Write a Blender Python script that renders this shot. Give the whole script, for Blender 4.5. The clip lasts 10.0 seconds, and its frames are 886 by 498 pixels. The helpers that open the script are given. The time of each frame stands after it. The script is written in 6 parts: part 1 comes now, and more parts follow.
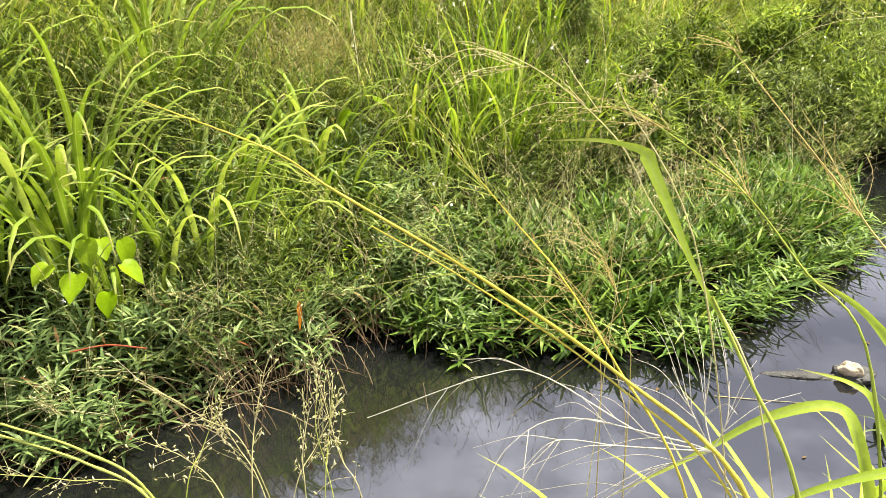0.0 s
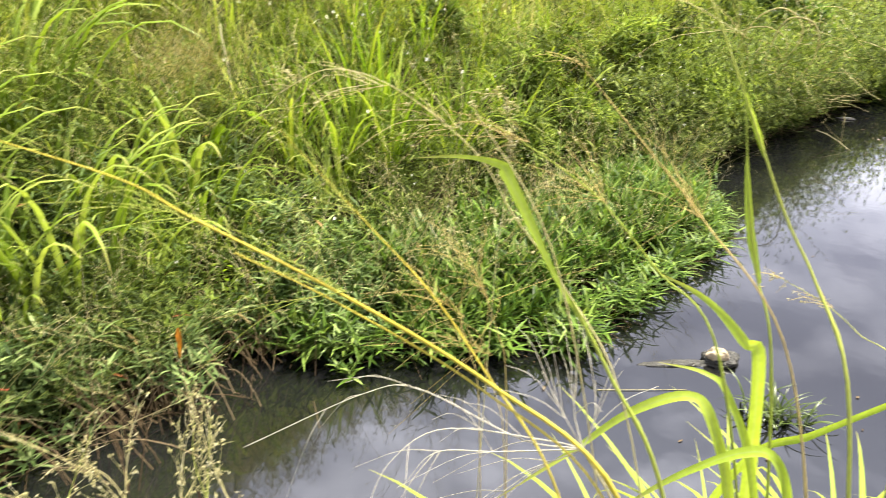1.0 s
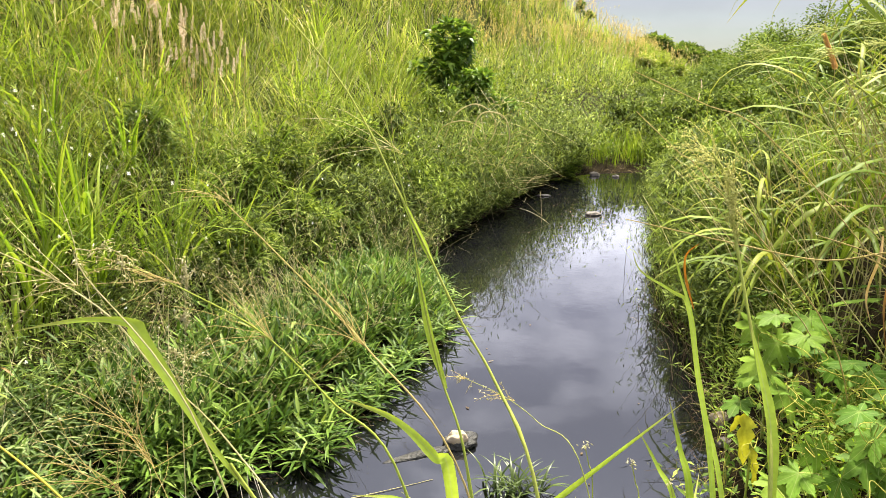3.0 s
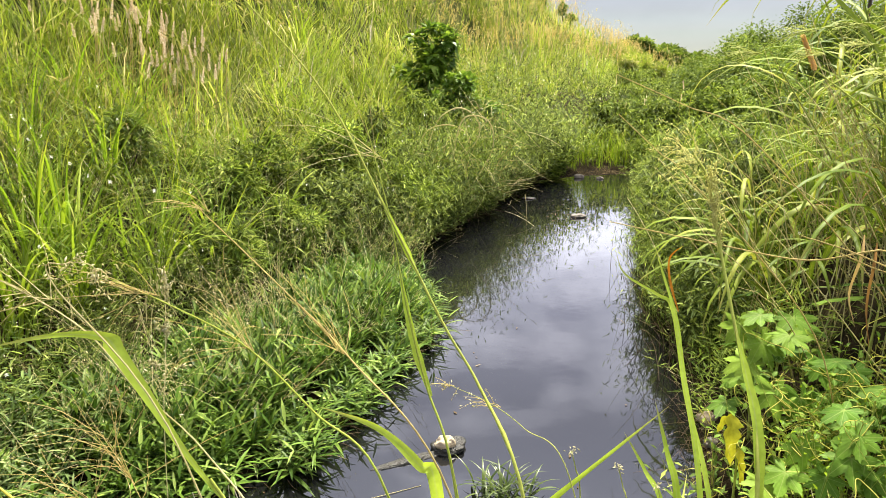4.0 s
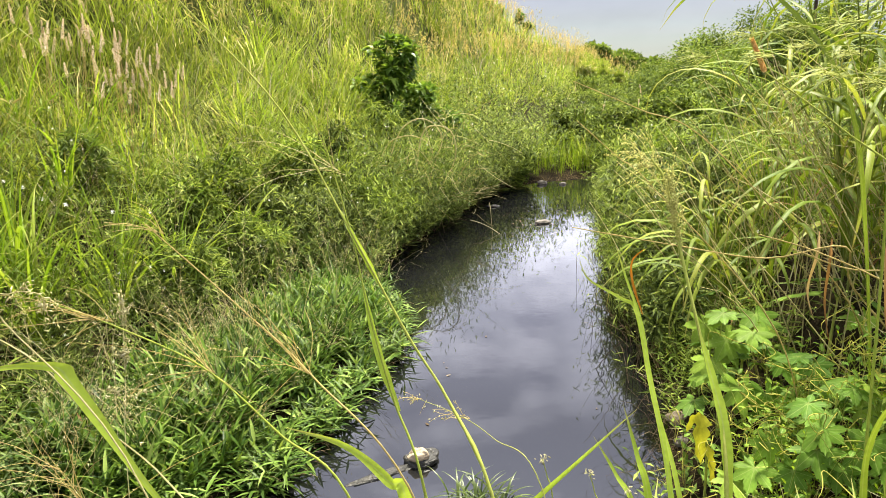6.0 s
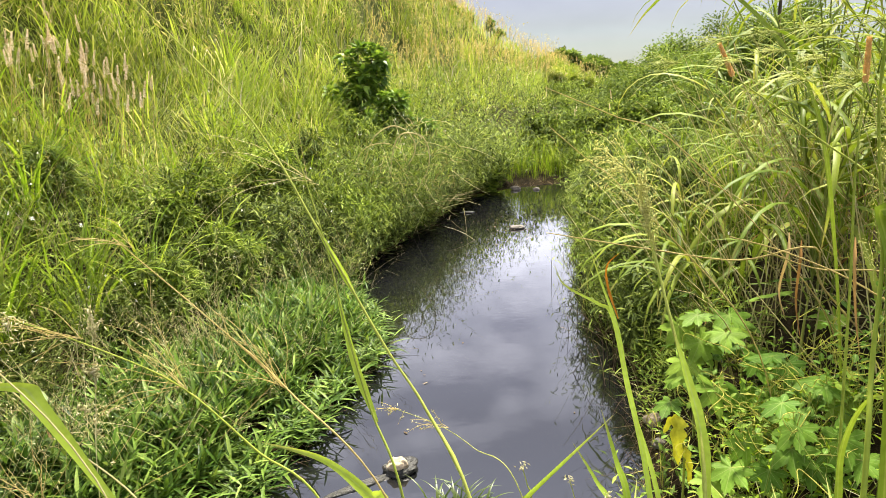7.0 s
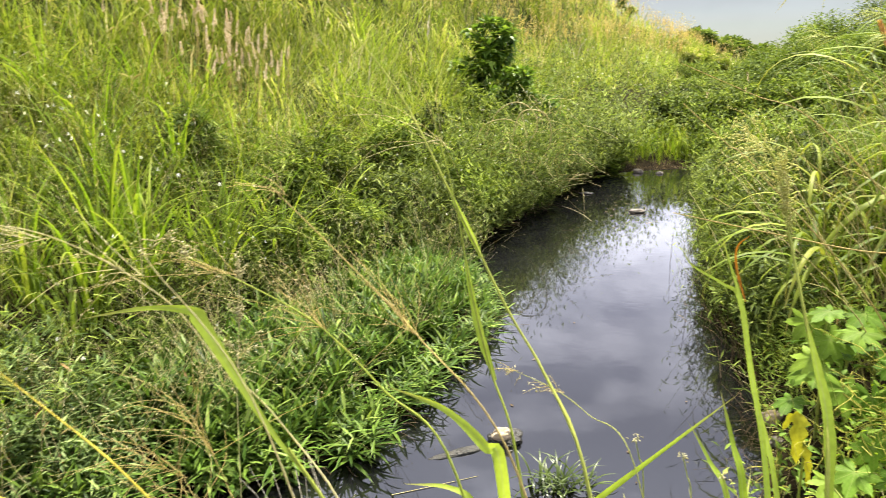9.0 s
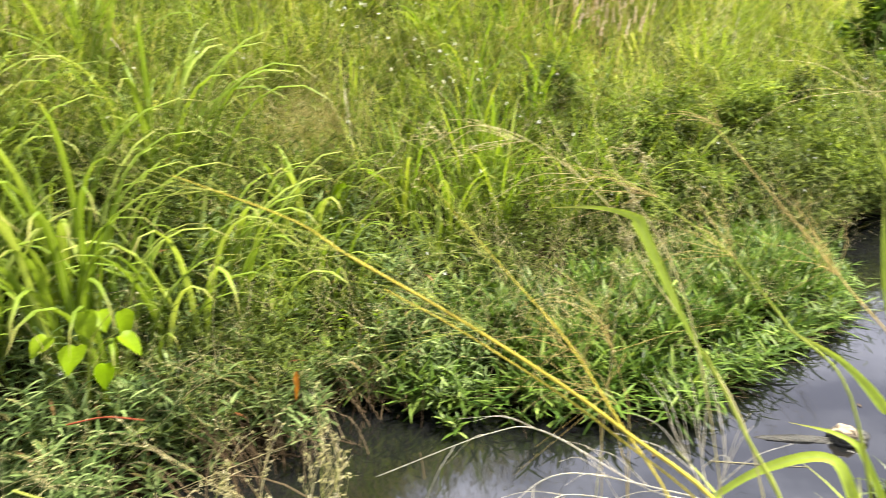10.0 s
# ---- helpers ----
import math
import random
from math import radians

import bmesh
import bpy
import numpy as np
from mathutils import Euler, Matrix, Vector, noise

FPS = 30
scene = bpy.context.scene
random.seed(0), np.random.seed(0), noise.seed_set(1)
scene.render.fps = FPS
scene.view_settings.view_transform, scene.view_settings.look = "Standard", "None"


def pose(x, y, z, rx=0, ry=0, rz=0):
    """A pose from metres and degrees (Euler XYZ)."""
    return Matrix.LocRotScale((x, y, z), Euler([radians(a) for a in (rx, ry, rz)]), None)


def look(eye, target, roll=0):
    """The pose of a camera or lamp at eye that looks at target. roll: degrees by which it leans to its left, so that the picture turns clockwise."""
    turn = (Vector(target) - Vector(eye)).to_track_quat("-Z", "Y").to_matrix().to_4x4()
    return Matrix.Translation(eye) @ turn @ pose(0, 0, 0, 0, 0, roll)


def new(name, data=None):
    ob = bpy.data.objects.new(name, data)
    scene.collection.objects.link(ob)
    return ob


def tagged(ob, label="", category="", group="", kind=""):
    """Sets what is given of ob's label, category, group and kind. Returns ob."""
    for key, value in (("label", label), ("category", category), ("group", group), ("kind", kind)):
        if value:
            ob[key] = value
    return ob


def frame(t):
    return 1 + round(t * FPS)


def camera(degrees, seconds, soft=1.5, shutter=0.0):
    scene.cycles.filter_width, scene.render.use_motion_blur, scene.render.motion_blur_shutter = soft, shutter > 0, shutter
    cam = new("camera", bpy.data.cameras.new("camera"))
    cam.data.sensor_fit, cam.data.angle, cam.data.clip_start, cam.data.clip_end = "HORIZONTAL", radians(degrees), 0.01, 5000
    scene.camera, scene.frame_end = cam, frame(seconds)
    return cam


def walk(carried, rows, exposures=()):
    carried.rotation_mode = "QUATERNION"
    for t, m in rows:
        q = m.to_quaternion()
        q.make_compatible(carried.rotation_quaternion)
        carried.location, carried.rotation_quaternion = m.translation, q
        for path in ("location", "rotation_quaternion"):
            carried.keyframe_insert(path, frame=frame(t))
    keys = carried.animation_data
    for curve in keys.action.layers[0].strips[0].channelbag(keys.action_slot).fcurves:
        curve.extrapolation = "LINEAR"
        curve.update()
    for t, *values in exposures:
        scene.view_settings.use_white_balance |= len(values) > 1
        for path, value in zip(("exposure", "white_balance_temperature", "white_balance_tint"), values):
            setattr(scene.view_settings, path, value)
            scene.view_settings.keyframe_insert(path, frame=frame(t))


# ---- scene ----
cam = camera(62.8, 10.0, soft=0.6, shutter=0.22)
PATH = [
    (0, (-0.139, -0.121, 1.946), (-1.106, 1.439, 1.152), 0.9),
    (0.5, (-0.138, -0.125, 1.945), (-1.053, 1.459, 1.136), 1.3),
    (0.8, (-0.132, -0.125, 1.952), (-0.952, 1.516, 1.156), 2.2),
    (1, (-0.111, -0.108, 1.96), (-0.817, 1.6, 1.195), 1.4),
    (1.2, (-0.068, -0.071, 1.962), (-0.646, 1.703, 1.24), 1.3),
    (1.5, (-0.038, -0.035, 1.98), (-0.432, 1.812, 1.323), 1.4),
    (1.6, (-0.032, -0.012, 1.974), (-0.374, 1.854, 1.34), 1.0),
    (1.7, (-0.027, 0.005, 1.964), (-0.312, 1.887, 1.35), 0.9),
    (2, (0.002, -0.017, 2.006), (-0.176, 1.894, 1.446), 0.7),
    (2.5, (-0.001, -0.009, 2.003), (-0.103, 1.919, 1.479), 0.7),
    (4, (0.007, 0.011, 2.006), (-0.024, 1.946, 1.503), 0.0),
    (4.5, (0.007, 0.017, 2.006), (0.004, 1.954, 1.511), -0.1),
    (5, (0.01, 0.014, 2.007), (0.024, 1.953, 1.516), -0.4),
    (5.5, (0.015, 0.016, 2.007), (0.046, 1.956, 1.521), -0.9),
    (7, (0.016, 0.027, 2.009), (0.145, 1.969, 1.547), -2.1),
    (7.5, (0.014, 0.031, 2.009), (0.158, 1.972, 1.549), -1.9),
    (8, (0.013, 0.033, 2.006), (0.143, 1.974, 1.541), -1.6),
    (8.5, (0.011, 0.026, 2.002), (0.059, 1.967, 1.522), -1.3),
    (9, (-0.012, -0.015, 1.993), (-0.193, 1.909, 1.48), -0.7),
    (9.4, (-0.042, -0.063, 1.97), (-0.492, 1.809, 1.432), -0.1),
    (9.5, (-0.048, -0.084, 1.976), (-0.579, 1.763, 1.422), 0.0),
    (10, (-0.126, -0.189, 1.959), (-1.106, 1.444, 1.347), 0.5),
]
walk(cam, [(t, look(e, g, r)) for t, e, g, r in PATH], [(0.0, 1.95), (0.5, 1.93), (1.0, 2.00), (1.5, 1.98), (2.2, 1.85), (5.0, 1.83), (8.5, 1.83), (9.5, 1.83), (10.0, 1.96)])

# ---------------------------------------------------------------- sky and sun
SUN_ELEV, SUN_AZ = 62.0, 15.0      # degrees; azimuth clockwise from +y
world = bpy.data.worlds.new("overcast_sky")
scene.world = world
world.use_nodes = True
wn, wl = world.node_tree.nodes, world.node_tree.links
wn.clear()
w_out = wn.new("ShaderNodeOutputWorld")
w_sky = wn.new("ShaderNodeTexSky")
w_sky.sky_type, w_sky.sun_disc = "NISHITA", False
w_sky.sun_elevation, w_sky.sun_rotation = radians(SUN_ELEV), radians(SUN_AZ)
w_bg1 = wn.new("ShaderNodeBackground")
w_bg1.inputs["Strength"].default_value = 0.05
w_sky.altitude, w_sky.dust_density, w_sky.ozone_density = 0.0, 0.3, 3.0
w_grey = wn.new("ShaderNodeHueSaturation")      # haze takes most of the blue out
w_grey.inputs["Saturation"].default_value = 0.60
w_grey.inputs["Value"].default_value = 0.46
w_grey.inputs["Hue"].default_value = 0.56
wl.new(w_sky.outputs[0], w_grey.inputs["Color"])
wl.new(w_grey.outputs[0], w_bg1.inputs["Color"])
# a closed layer of cloud, with soft heavier banks in it
w_tc = wn.new("ShaderNodeTexCoord")
w_map = wn.new("ShaderNodeMapping")
w_map.inputs["Scale"].default_value = (1.0, 1.0, 2.2)
w_map.inputs["Location"].default_value = (1.7, 0.4, 0.3)
wl.new(w_tc.outputs["Generated"], w_map.inputs["Vector"])
w_noise = wn.new("ShaderNodeTexNoise")
w_noise.inputs["Scale"].default_value = 3.1
w_noise.inputs["Detail"].default_value = 6.0
w_noise.inputs["Roughness"].default_value = 0.55
wl.new(w_map.outputs[0], w_noise.inputs["Vector"])
w_ramp = wn.new("ShaderNodeValToRGB")
w_ramp.color_ramp.elements[0].position, w_ramp.color_ramp.elements[0].color = 0.42, (0.42, 0.44, 0.51, 1)
w_ramp.color_ramp.elements[1].position, w_ramp.color_ramp.elements[1].color = 0.58, (1.12, 1.13, 1.24, 1)
wl.new(w_noise.outputs[0], w_ramp.inputs[0])
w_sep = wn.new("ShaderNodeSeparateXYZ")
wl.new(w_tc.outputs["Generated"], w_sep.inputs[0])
# light painted in bands by height: for water reflections, dim overhead to cut fill
w_bands = wn.new("ShaderNodeValToRGB")
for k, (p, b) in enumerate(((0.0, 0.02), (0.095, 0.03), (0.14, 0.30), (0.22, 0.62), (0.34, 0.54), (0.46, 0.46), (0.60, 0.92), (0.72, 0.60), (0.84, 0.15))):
    e = w_bands.color_ramp.elements[k] if k < 2 else w_bands.color_ramp.elements.new(p)
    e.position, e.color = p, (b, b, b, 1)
wl.new(w_sep.outputs["Z"], w_bands.inputs[0])
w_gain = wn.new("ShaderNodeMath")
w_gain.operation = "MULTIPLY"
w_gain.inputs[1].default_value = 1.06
wl.new(w_bands.outputs[0], w_gain.inputs[0])
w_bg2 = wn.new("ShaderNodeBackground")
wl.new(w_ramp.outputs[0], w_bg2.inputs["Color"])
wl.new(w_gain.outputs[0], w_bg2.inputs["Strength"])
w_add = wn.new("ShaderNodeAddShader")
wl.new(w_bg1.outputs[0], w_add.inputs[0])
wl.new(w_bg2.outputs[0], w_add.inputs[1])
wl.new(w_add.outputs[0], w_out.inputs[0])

sun = new("sun", bpy.data.lights.new("sun", "SUN"))
sun.data.energy, sun.data.angle, sun.data.color = 5.0, radians(9.0), (1.0, 0.93, 0.76)
sun.matrix_world = look((0, 0, 0), (-math.sin(radians(SUN_AZ)) * math.cos(radians(SUN_ELEV)),
                                    -math.cos(radians(SUN_AZ)) * math.cos(radians(SUN_ELEV)), -math.sin(radians(SUN_ELEV))))

# ---------------------------------------------------------------- materials


def nodes_of(name):
    m = bpy.data.materials.new(name)
    m.use_nodes = True
    nt = m.node_tree
    nt.nodes.clear()
    out = nt.nodes.new("ShaderNodeOutputMaterial")
    return m, nt.nodes, nt.links, out


def ramp(nd, stops):
    r = nd.new("ShaderNodeValToRGB")
    e = r.color_ramp.elements
    while len(e) < len(stops):
        e.new(0.5)
    for k, (p, c) in enumerate(stops):
        e[k].position, e[k].color = p, (*c, 1)
    return r


def leaf_mat(name, stops, rough=0.5, thin=0.35, patch=0.8, patch_scale=1.3, tip=None, rib=None, per_object=False, gloss=0.10, blue=1.15, tone=0.0, drift=None):
    """Leaf: colour by piece, drifting over the place; light comes through it. tip: colour of the dried end; rib: colour of the midrib;
    tone: how far whole plants differ; drift: a second colour that takes over in patches (colour, scale, share)."""
    m, nd, ln, out = nodes_of(name)
    if per_object:
        src = nd.new("ShaderNodeObjectInfo").outputs["Random"]
    else:
        src = nd.new("ShaderNodeNewGeometry").outputs["Random Per Island"]
    k = 0.85 if blue == 1.0 else 0.62
    r = ramp(nd, [(p, (c[0] * k, c[1] * k, c[2] * blue * k)) for p, c in stops])
    ln.new(src, r.inputs[0])
    col = r.outputs[0]
    tc = nd.new("ShaderNodeTexCoord")
    if tip:
        at = nd.new("ShaderNodeAttribute")
        at.attribute_name = "along"
        mr = nd.new("ShaderNodeMapRange")
        mr.inputs["From Min"].default_value, mr.inputs["From Max"].default_value = 0.82, 1.0
        ln.new(at.outputs["Fac"], mr.inputs["Value"])
        mx = nd.new("ShaderNodeMixRGB")
        ln.new(mr.outputs[0], mx.inputs[0])
        ln.new(col, mx.inputs[1])
        mx.inputs[2].default_value = (*(0.62 * c for c in tip), 1)
        col = mx.outputs[0]
    if rib:
        at = nd.new("ShaderNodeAttribute")
        at.attribute_name = "across"
        ab = nd.new("ShaderNodeMath")
        ab.operation = "ABSOLUTE"
        ln.new(at.outputs["Fac"], ab.inputs[0])
        mr = nd.new("ShaderNodeMapRange")
        mr.inputs["From Min"].default_value, mr.inputs["From Max"].default_value = 0.0, 0.22
        mr.inputs["To Min"].default_value, mr.inputs["To Max"].default_value = 0.6, 0.0
        ln.new(ab.outputs[0], mr.inputs["Value"])
        mx = nd.new("ShaderNodeMixRGB")
        ln.new(mr.outputs[0], mx.inputs[0])
        ln.new(col, mx.inputs[1])
        mx.inputs[2].default_value = (*(0.62 * c for c in rib), 1)
        col = mx.outputs[0]
    ge = nd.new("ShaderNodeNewGeometry")
    n1 = nd.new("ShaderNodeTexNoise")
    n1.inputs["Scale"].default_value, n1.inputs["Detail"].default_value = patch_scale, 3.0
    ln.new(ge.outputs["Position"], n1.inputs["Vector"])
    mr = nd.new("ShaderNodeMapRange")
    mr.inputs["From Min"].default_value, mr.inputs["From Max"].default_value = 0.3, 0.7
    mr.inputs["To Min"].default_value, mr.inputs["To Max"].default_value = patch, 2.0 - patch
    ln.new(n1.outputs[0], mr.inputs["Value"])
    n2 = nd.new("ShaderNodeTexNoise")
    n2.inputs["Scale"].default_value, n2.inputs["Detail"].default_value = 90.0, 2.0
    ln.new(ge.outputs["Position"], n2.inputs["Vector"])
    mr2 = nd.new("ShaderNodeMapRange")
    mr2.inputs["To Min"].default_value, mr2.inputs["To Max"].default_value = 0.75, 1.25
    ln.new(n2.outputs[0], mr2.inputs["Value"])
    mu = nd.new("ShaderNodeMath")
    mu.operation = "MULTIPLY"
    ln.new(mr.outputs[0], mu.inputs[0])
    ln.new(mr2.outputs[0], mu.inputs[1])
    if tone:
        at = nd.new("ShaderNodeAttribute")
        at.attribute_name = "across"
        mt = nd.new("ShaderNodeMapRange")
        mt.inputs["To Min"].default_value, mt.inputs["To Max"].default_value = 1.0 - tone, 1.0 + tone
        ln.new(at.outputs["Fac"], mt.inputs["Value"])
        mu2 = nd.new("ShaderNodeMath")
        mu2.operation = "MULTIPLY"
        ln.new(mu.outputs[0], mu2.inputs[0])
        ln.new(mt.outputs[0], mu2.inputs[1])
        mu = mu2
    if drift:
        n3 = nd.new("ShaderNodeTexNoise")
        n3.inputs["Scale"].default_value, n3.inputs["Detail"].default_value = drift[1], 4.0
        ln.new(ge.outputs["Position"], n3.inputs["Vector"])
        m3 = nd.new("ShaderNodeMapRange")
        m3.inputs["From Min"].default_value, m3.inputs["From Max"].default_value, m3.inputs["To Max"].default_value = 0.44, 0.62, drift[2]
        ln.new(n3.outputs[0], m3.inputs["Value"])
        mx = nd.new("ShaderNodeMixRGB")
        ln.new(m3.outputs[0], mx.inputs[0])
        ln.new(col, mx.inputs[1])
        mx.inputs[2].default_value = (*(0.62 * c for c in drift[0]), 1)
        col = mx.outputs[0]
    hs = nd.new("ShaderNodeHueSaturation")
    hs.inputs["Saturation"].default_value = 1.05
    ln.new(mu.outputs[0], hs.inputs["Value"])
    ln.new(col, hs.inputs["Color"])
    col = hs.outputs[0]
    bs = nd.new("ShaderNodeBsdfPrincipled")
    bs.inputs["Roughness"].default_value = rough
    bs.inputs["Specular IOR Level"].default_value = gloss * 0.7
    ln.new(col, bs.inputs["Base Color"])
    tr = nd.new("ShaderNodeBsdfTranslucent")
    hy = nd.new("ShaderNodeMixRGB")
    hy.blend_type = "MULTIPLY"
    hy.inputs[0].default_value = 1.0
    hy.inputs[2].default_value = (1.25, 1.22, 0.66, 1)
    ln.new(col, hy.inputs[1])
    ln.new(hy.outputs[0], tr.inputs["Color"])
    ms = nd.new("ShaderNodeMixShader")
    ms.inputs[0].default_value = thin
    ln.new(bs.outputs[0], ms.inputs[1])
    ln.new(tr.outputs[0], ms.inputs[2])
    ln.new(ms.outputs[0], out.inputs[0])
    return m


def rough_mat(name, stops, scale=6.0, rough=0.9, bump=0.6, fine=60.0, gloss=0.4):
    """Earth, stone and bark: two scales of noise in colour and relief."""
    m, nd, ln, out = nodes_of(name)
    ge = nd.new("ShaderNodeNewGeometry")
    n1 = nd.new("ShaderNodeTexNoise")
    n1.inputs["Scale"].default_value, n1.inputs["Detail"].default_value = scale, 8.0
    ln.new(ge.outputs["Position"], n1.inputs["Vector"])
    r = ramp(nd, stops)
    ln.new(n1.outputs[0], r.inputs[0])
    n2 = nd.new("ShaderNodeTexNoise")
    n2.inputs["Scale"].default_value, n2.inputs["Detail"].default_value = fine, 6.0
    ln.new(ge.outputs["Position"], n2.inputs["Vector"])
    bp = nd.new("ShaderNodeBump")
    bp.inputs["Strength"].default_value, bp.inputs["Distance"].default_value = bump, 0.02
    ln.new(n2.outputs[0], bp.inputs["Height"])
    bs = nd.new("ShaderNodeBsdfPrincipled")
    bs.inputs["Roughness"].default_value = rough
    bs.inputs["Specular IOR Level"].default_value = gloss
    ln.new(r.outputs[0], bs.inputs["Base Color"])
    ln.new(bp.outputs[0], bs.inputs["Normal"])
    ln.new(bs.outputs[0], out.inputs[0])
    return m


def soil_mat():
    """Dark moss and mud by the water, matted grass litter up the banks."""
    m, nd, ln, out = nodes_of("bank_soil")
    ge = nd.new("ShaderNodeNewGeometry")
    n1 = nd.new("ShaderNodeTexNoise")
    n1.inputs["Scale"].default_value, n1.inputs["Detail"].default_value = 3.0, 8.0
    ln.new(ge.outputs["Position"], n1.inputs["Vector"])
    wet = ramp(nd, [(0.25, (0.009, 0.007, 0.004)), (0.5, (0.020, 0.015, 0.007)), (0.75, (0.038, 0.030, 0.014))])
    dry = ramp(nd, [(0.3, (0.020, 0.026, 0.007)), (0.5, (0.042, 0.050, 0.012)), (0.7, (0.085, 0.085, 0.028))])
    ln.new(n1.outputs[0], wet.inputs[0])
    ln.new(n1.outputs[0], dry.inputs[0])
    at = nd.new("ShaderNodeAttribute")
    at.attribute_name = "along"
    mx = nd.new("ShaderNodeMixRGB")
    ln.new(at.outputs["Fac"], mx.inputs[0])
    ln.new(wet.outputs[0], mx.inputs[1])
    ln.new(dry.outputs[0], mx.inputs[2])
    n2 = nd.new("ShaderNodeTexNoise")
    n2.inputs["Scale"].default_value, n2.inputs["Detail"].default_value = 45.0, 6.0
    ln.new(ge.outputs["Position"], n2.inputs["Vector"])
    bp = nd.new("ShaderNodeBump")
    bp.inputs["Strength"].default_value, bp.inputs["Distance"].default_value = 0.8, 0.03
    ln.new(n2.outputs[0], bp.inputs["Height"])
    bs = nd.new("ShaderNodeBsdfPrincipled")
    bs.inputs["Roughness"].default_value = 0.95
    bs.inputs["Specular IOR Level"].default_value = 0.03
    ln.new(mx.outputs[0], bs.inputs["Base Color"])
    ln.new(bp.outputs[0], bs.inputs["Normal"])
    ln.new(bs.outputs[0], out.inputs[0])
    return m


def water_mat():
    m, nd, ln, out = nodes_of("creek_water")
    ge = nd.new("ShaderNodeNewGeometry")
    n1 = nd.new("ShaderNodeTexNoise")
    n1.inputs["Scale"].default_value, n1.inputs["Detail"].default_value = 1.1, 4.0
    ln.new(ge.outputs["Position"], n1.inputs["Vector"])
    r = ramp(nd, [(0.3, (0.0040, 0.0042, 0.0046)), (0.7, (0.0075, 0.0078, 0.0082))])
    ln.new(n1.outputs[0], r.inputs[0])
    n2 = nd.new("ShaderNodeTexNoise")
    n2.inputs["Scale"].default_value, n2.inputs["Detail"].default_value = 7.0, 2.0
    ln.new(ge.outputs["Position"], n2.inputs["Vector"])
    bp = nd.new("ShaderNodeBump")
    bp.inputs["Strength"].default_value, bp.inputs["Distance"].default_value = 0.05, 0.01
    ln.new(n2.outputs[0], bp.inputs["Height"])
    bs = nd.new("ShaderNodeBsdfPrincipled")
    bs.inputs["Roughness"].default_value = 0.03
    bs.inputs["IOR"].default_value = 1.8
    ln.new(r.outputs[0], bs.inputs["Base Color"])
    ln.new(bp.outputs[0], bs.inputs["Normal"])
    ln.new(bs.outputs[0], out.inputs[0])
    return m


M_WATER = water_mat()
M_SOIL = soil_mat()
M_MUD = rough_mat("wet_mud", [(0.3, (0.008, 0.008, 0.007)), (0.6, (0.024, 0.022, 0.018)), (0.8, (0.06, 0.056, 0.046))], 14.0, 0.45, 0.9)
M_STONE = rough_mat("pale_stone", [(0.3, (0.25, 0.195, 0.13)), (0.7, (0.41, 0.33, 0.23))], 18.0, 0.85, 0.5)
M_GREYSTONE = rough_mat("grey_stone", [(0.3, (0.07, 0.06, 0.05)), (0.7, (0.19, 0.165, 0.14))], 18.0, 0.85, 0.5)
M_BARK = rough_mat("bark", [(0.3, (0.032, 0.023, 0.015)), (0.7, (0.085, 0.065, 0.045))], 12.0)

M_WEED = leaf_mat("water_weed_leaf", [(0.0, (0.036, 0.078, 0.013)), (0.3, (0.095, 0.172, 0.026)), (0.7, (0.168, 0.265, 0.044)), (1.0, (0.33, 0.44, 0.10))], 0.4, 0.24, 0.65, 2.2, gloss=0.12, tone=0.42, blue=1.15)
M_WILLOW = leaf_mat("edge_weed_leaf", [(0.0, (0.048, 0.080, 0.024)), (0.3, (0.135, 0.205, 0.058)), (0.7, (0.255, 0.35, 0.11)), (0.97, (0.42, 0.52, 0.19)), (1.0, (0.34, 0.14, 0.06))], 0.45, 0.25, tone=0.35)
M_FINE = leaf_mat("fine_weed_leaf", [(0.0, (0.048, 0.074, 0.015)), (0.3, (0.126, 0.19, 0.031)), (0.7, (0.255, 0.345, 0.060)), (1.0, (0.48, 0.58, 0.135))], 0.5, 0.30, 0.65, gloss=0.06, tone=0.42)
M_GREYWEED = leaf_mat("grey_weed_leaf", [(0.0, (0.044, 0.063, 0.018)), (0.3, (0.106, 0.147, 0.035)), (0.7, (0.215, 0.28, 0.066)), (1.0, (0.40, 0.47, 0.13))], 0.5, 0.25, 0.65, gloss=0.06, tone=0.42)
M_MEADOW = leaf_mat("meadow_blade", [(0.0, (0.14, 0.205, 0.026)), (0.3, (0.29, 0.375, 0.044)), (0.65, (0.43, 0.51, 0.070)), (0.82, (0.53, 0.56, 0.12)), (0.92, (0.60, 0.54, 0.20)), (1.0, (0.72, 0.63, 0.37))], 0.5, 0.42, 0.7, 0.7, tone=0.42, drift=((0.25, 0.36, 0.05), 0.9, 0.6), blue=1.5)
M_GUINEA = leaf_mat("broad_blade", [(0.0, (0.16, 0.28, 0.022)), (0.6, (0.28, 0.41, 0.042)), (1.0, (0.43, 0.53, 0.075))], 0.42, 0.42, 0.85, 2.0, tip=(0.44, 0.36, 0.12), rib=(0.42, 0.52, 0.17), per_object=True)
M_TALLBLADE = leaf_mat("tall_blade", [(0.0, (0.20, 0.305, 0.036)), (0.6, (0.335, 0.46, 0.062)), (1.0, (0.50, 0.60, 0.13))], 0.42, 0.34, 0.8, 2.0, tip=(0.48, 0.40, 0.16), rib=(0.48, 0.58, 0.22), per_object=True, gloss=0.14)
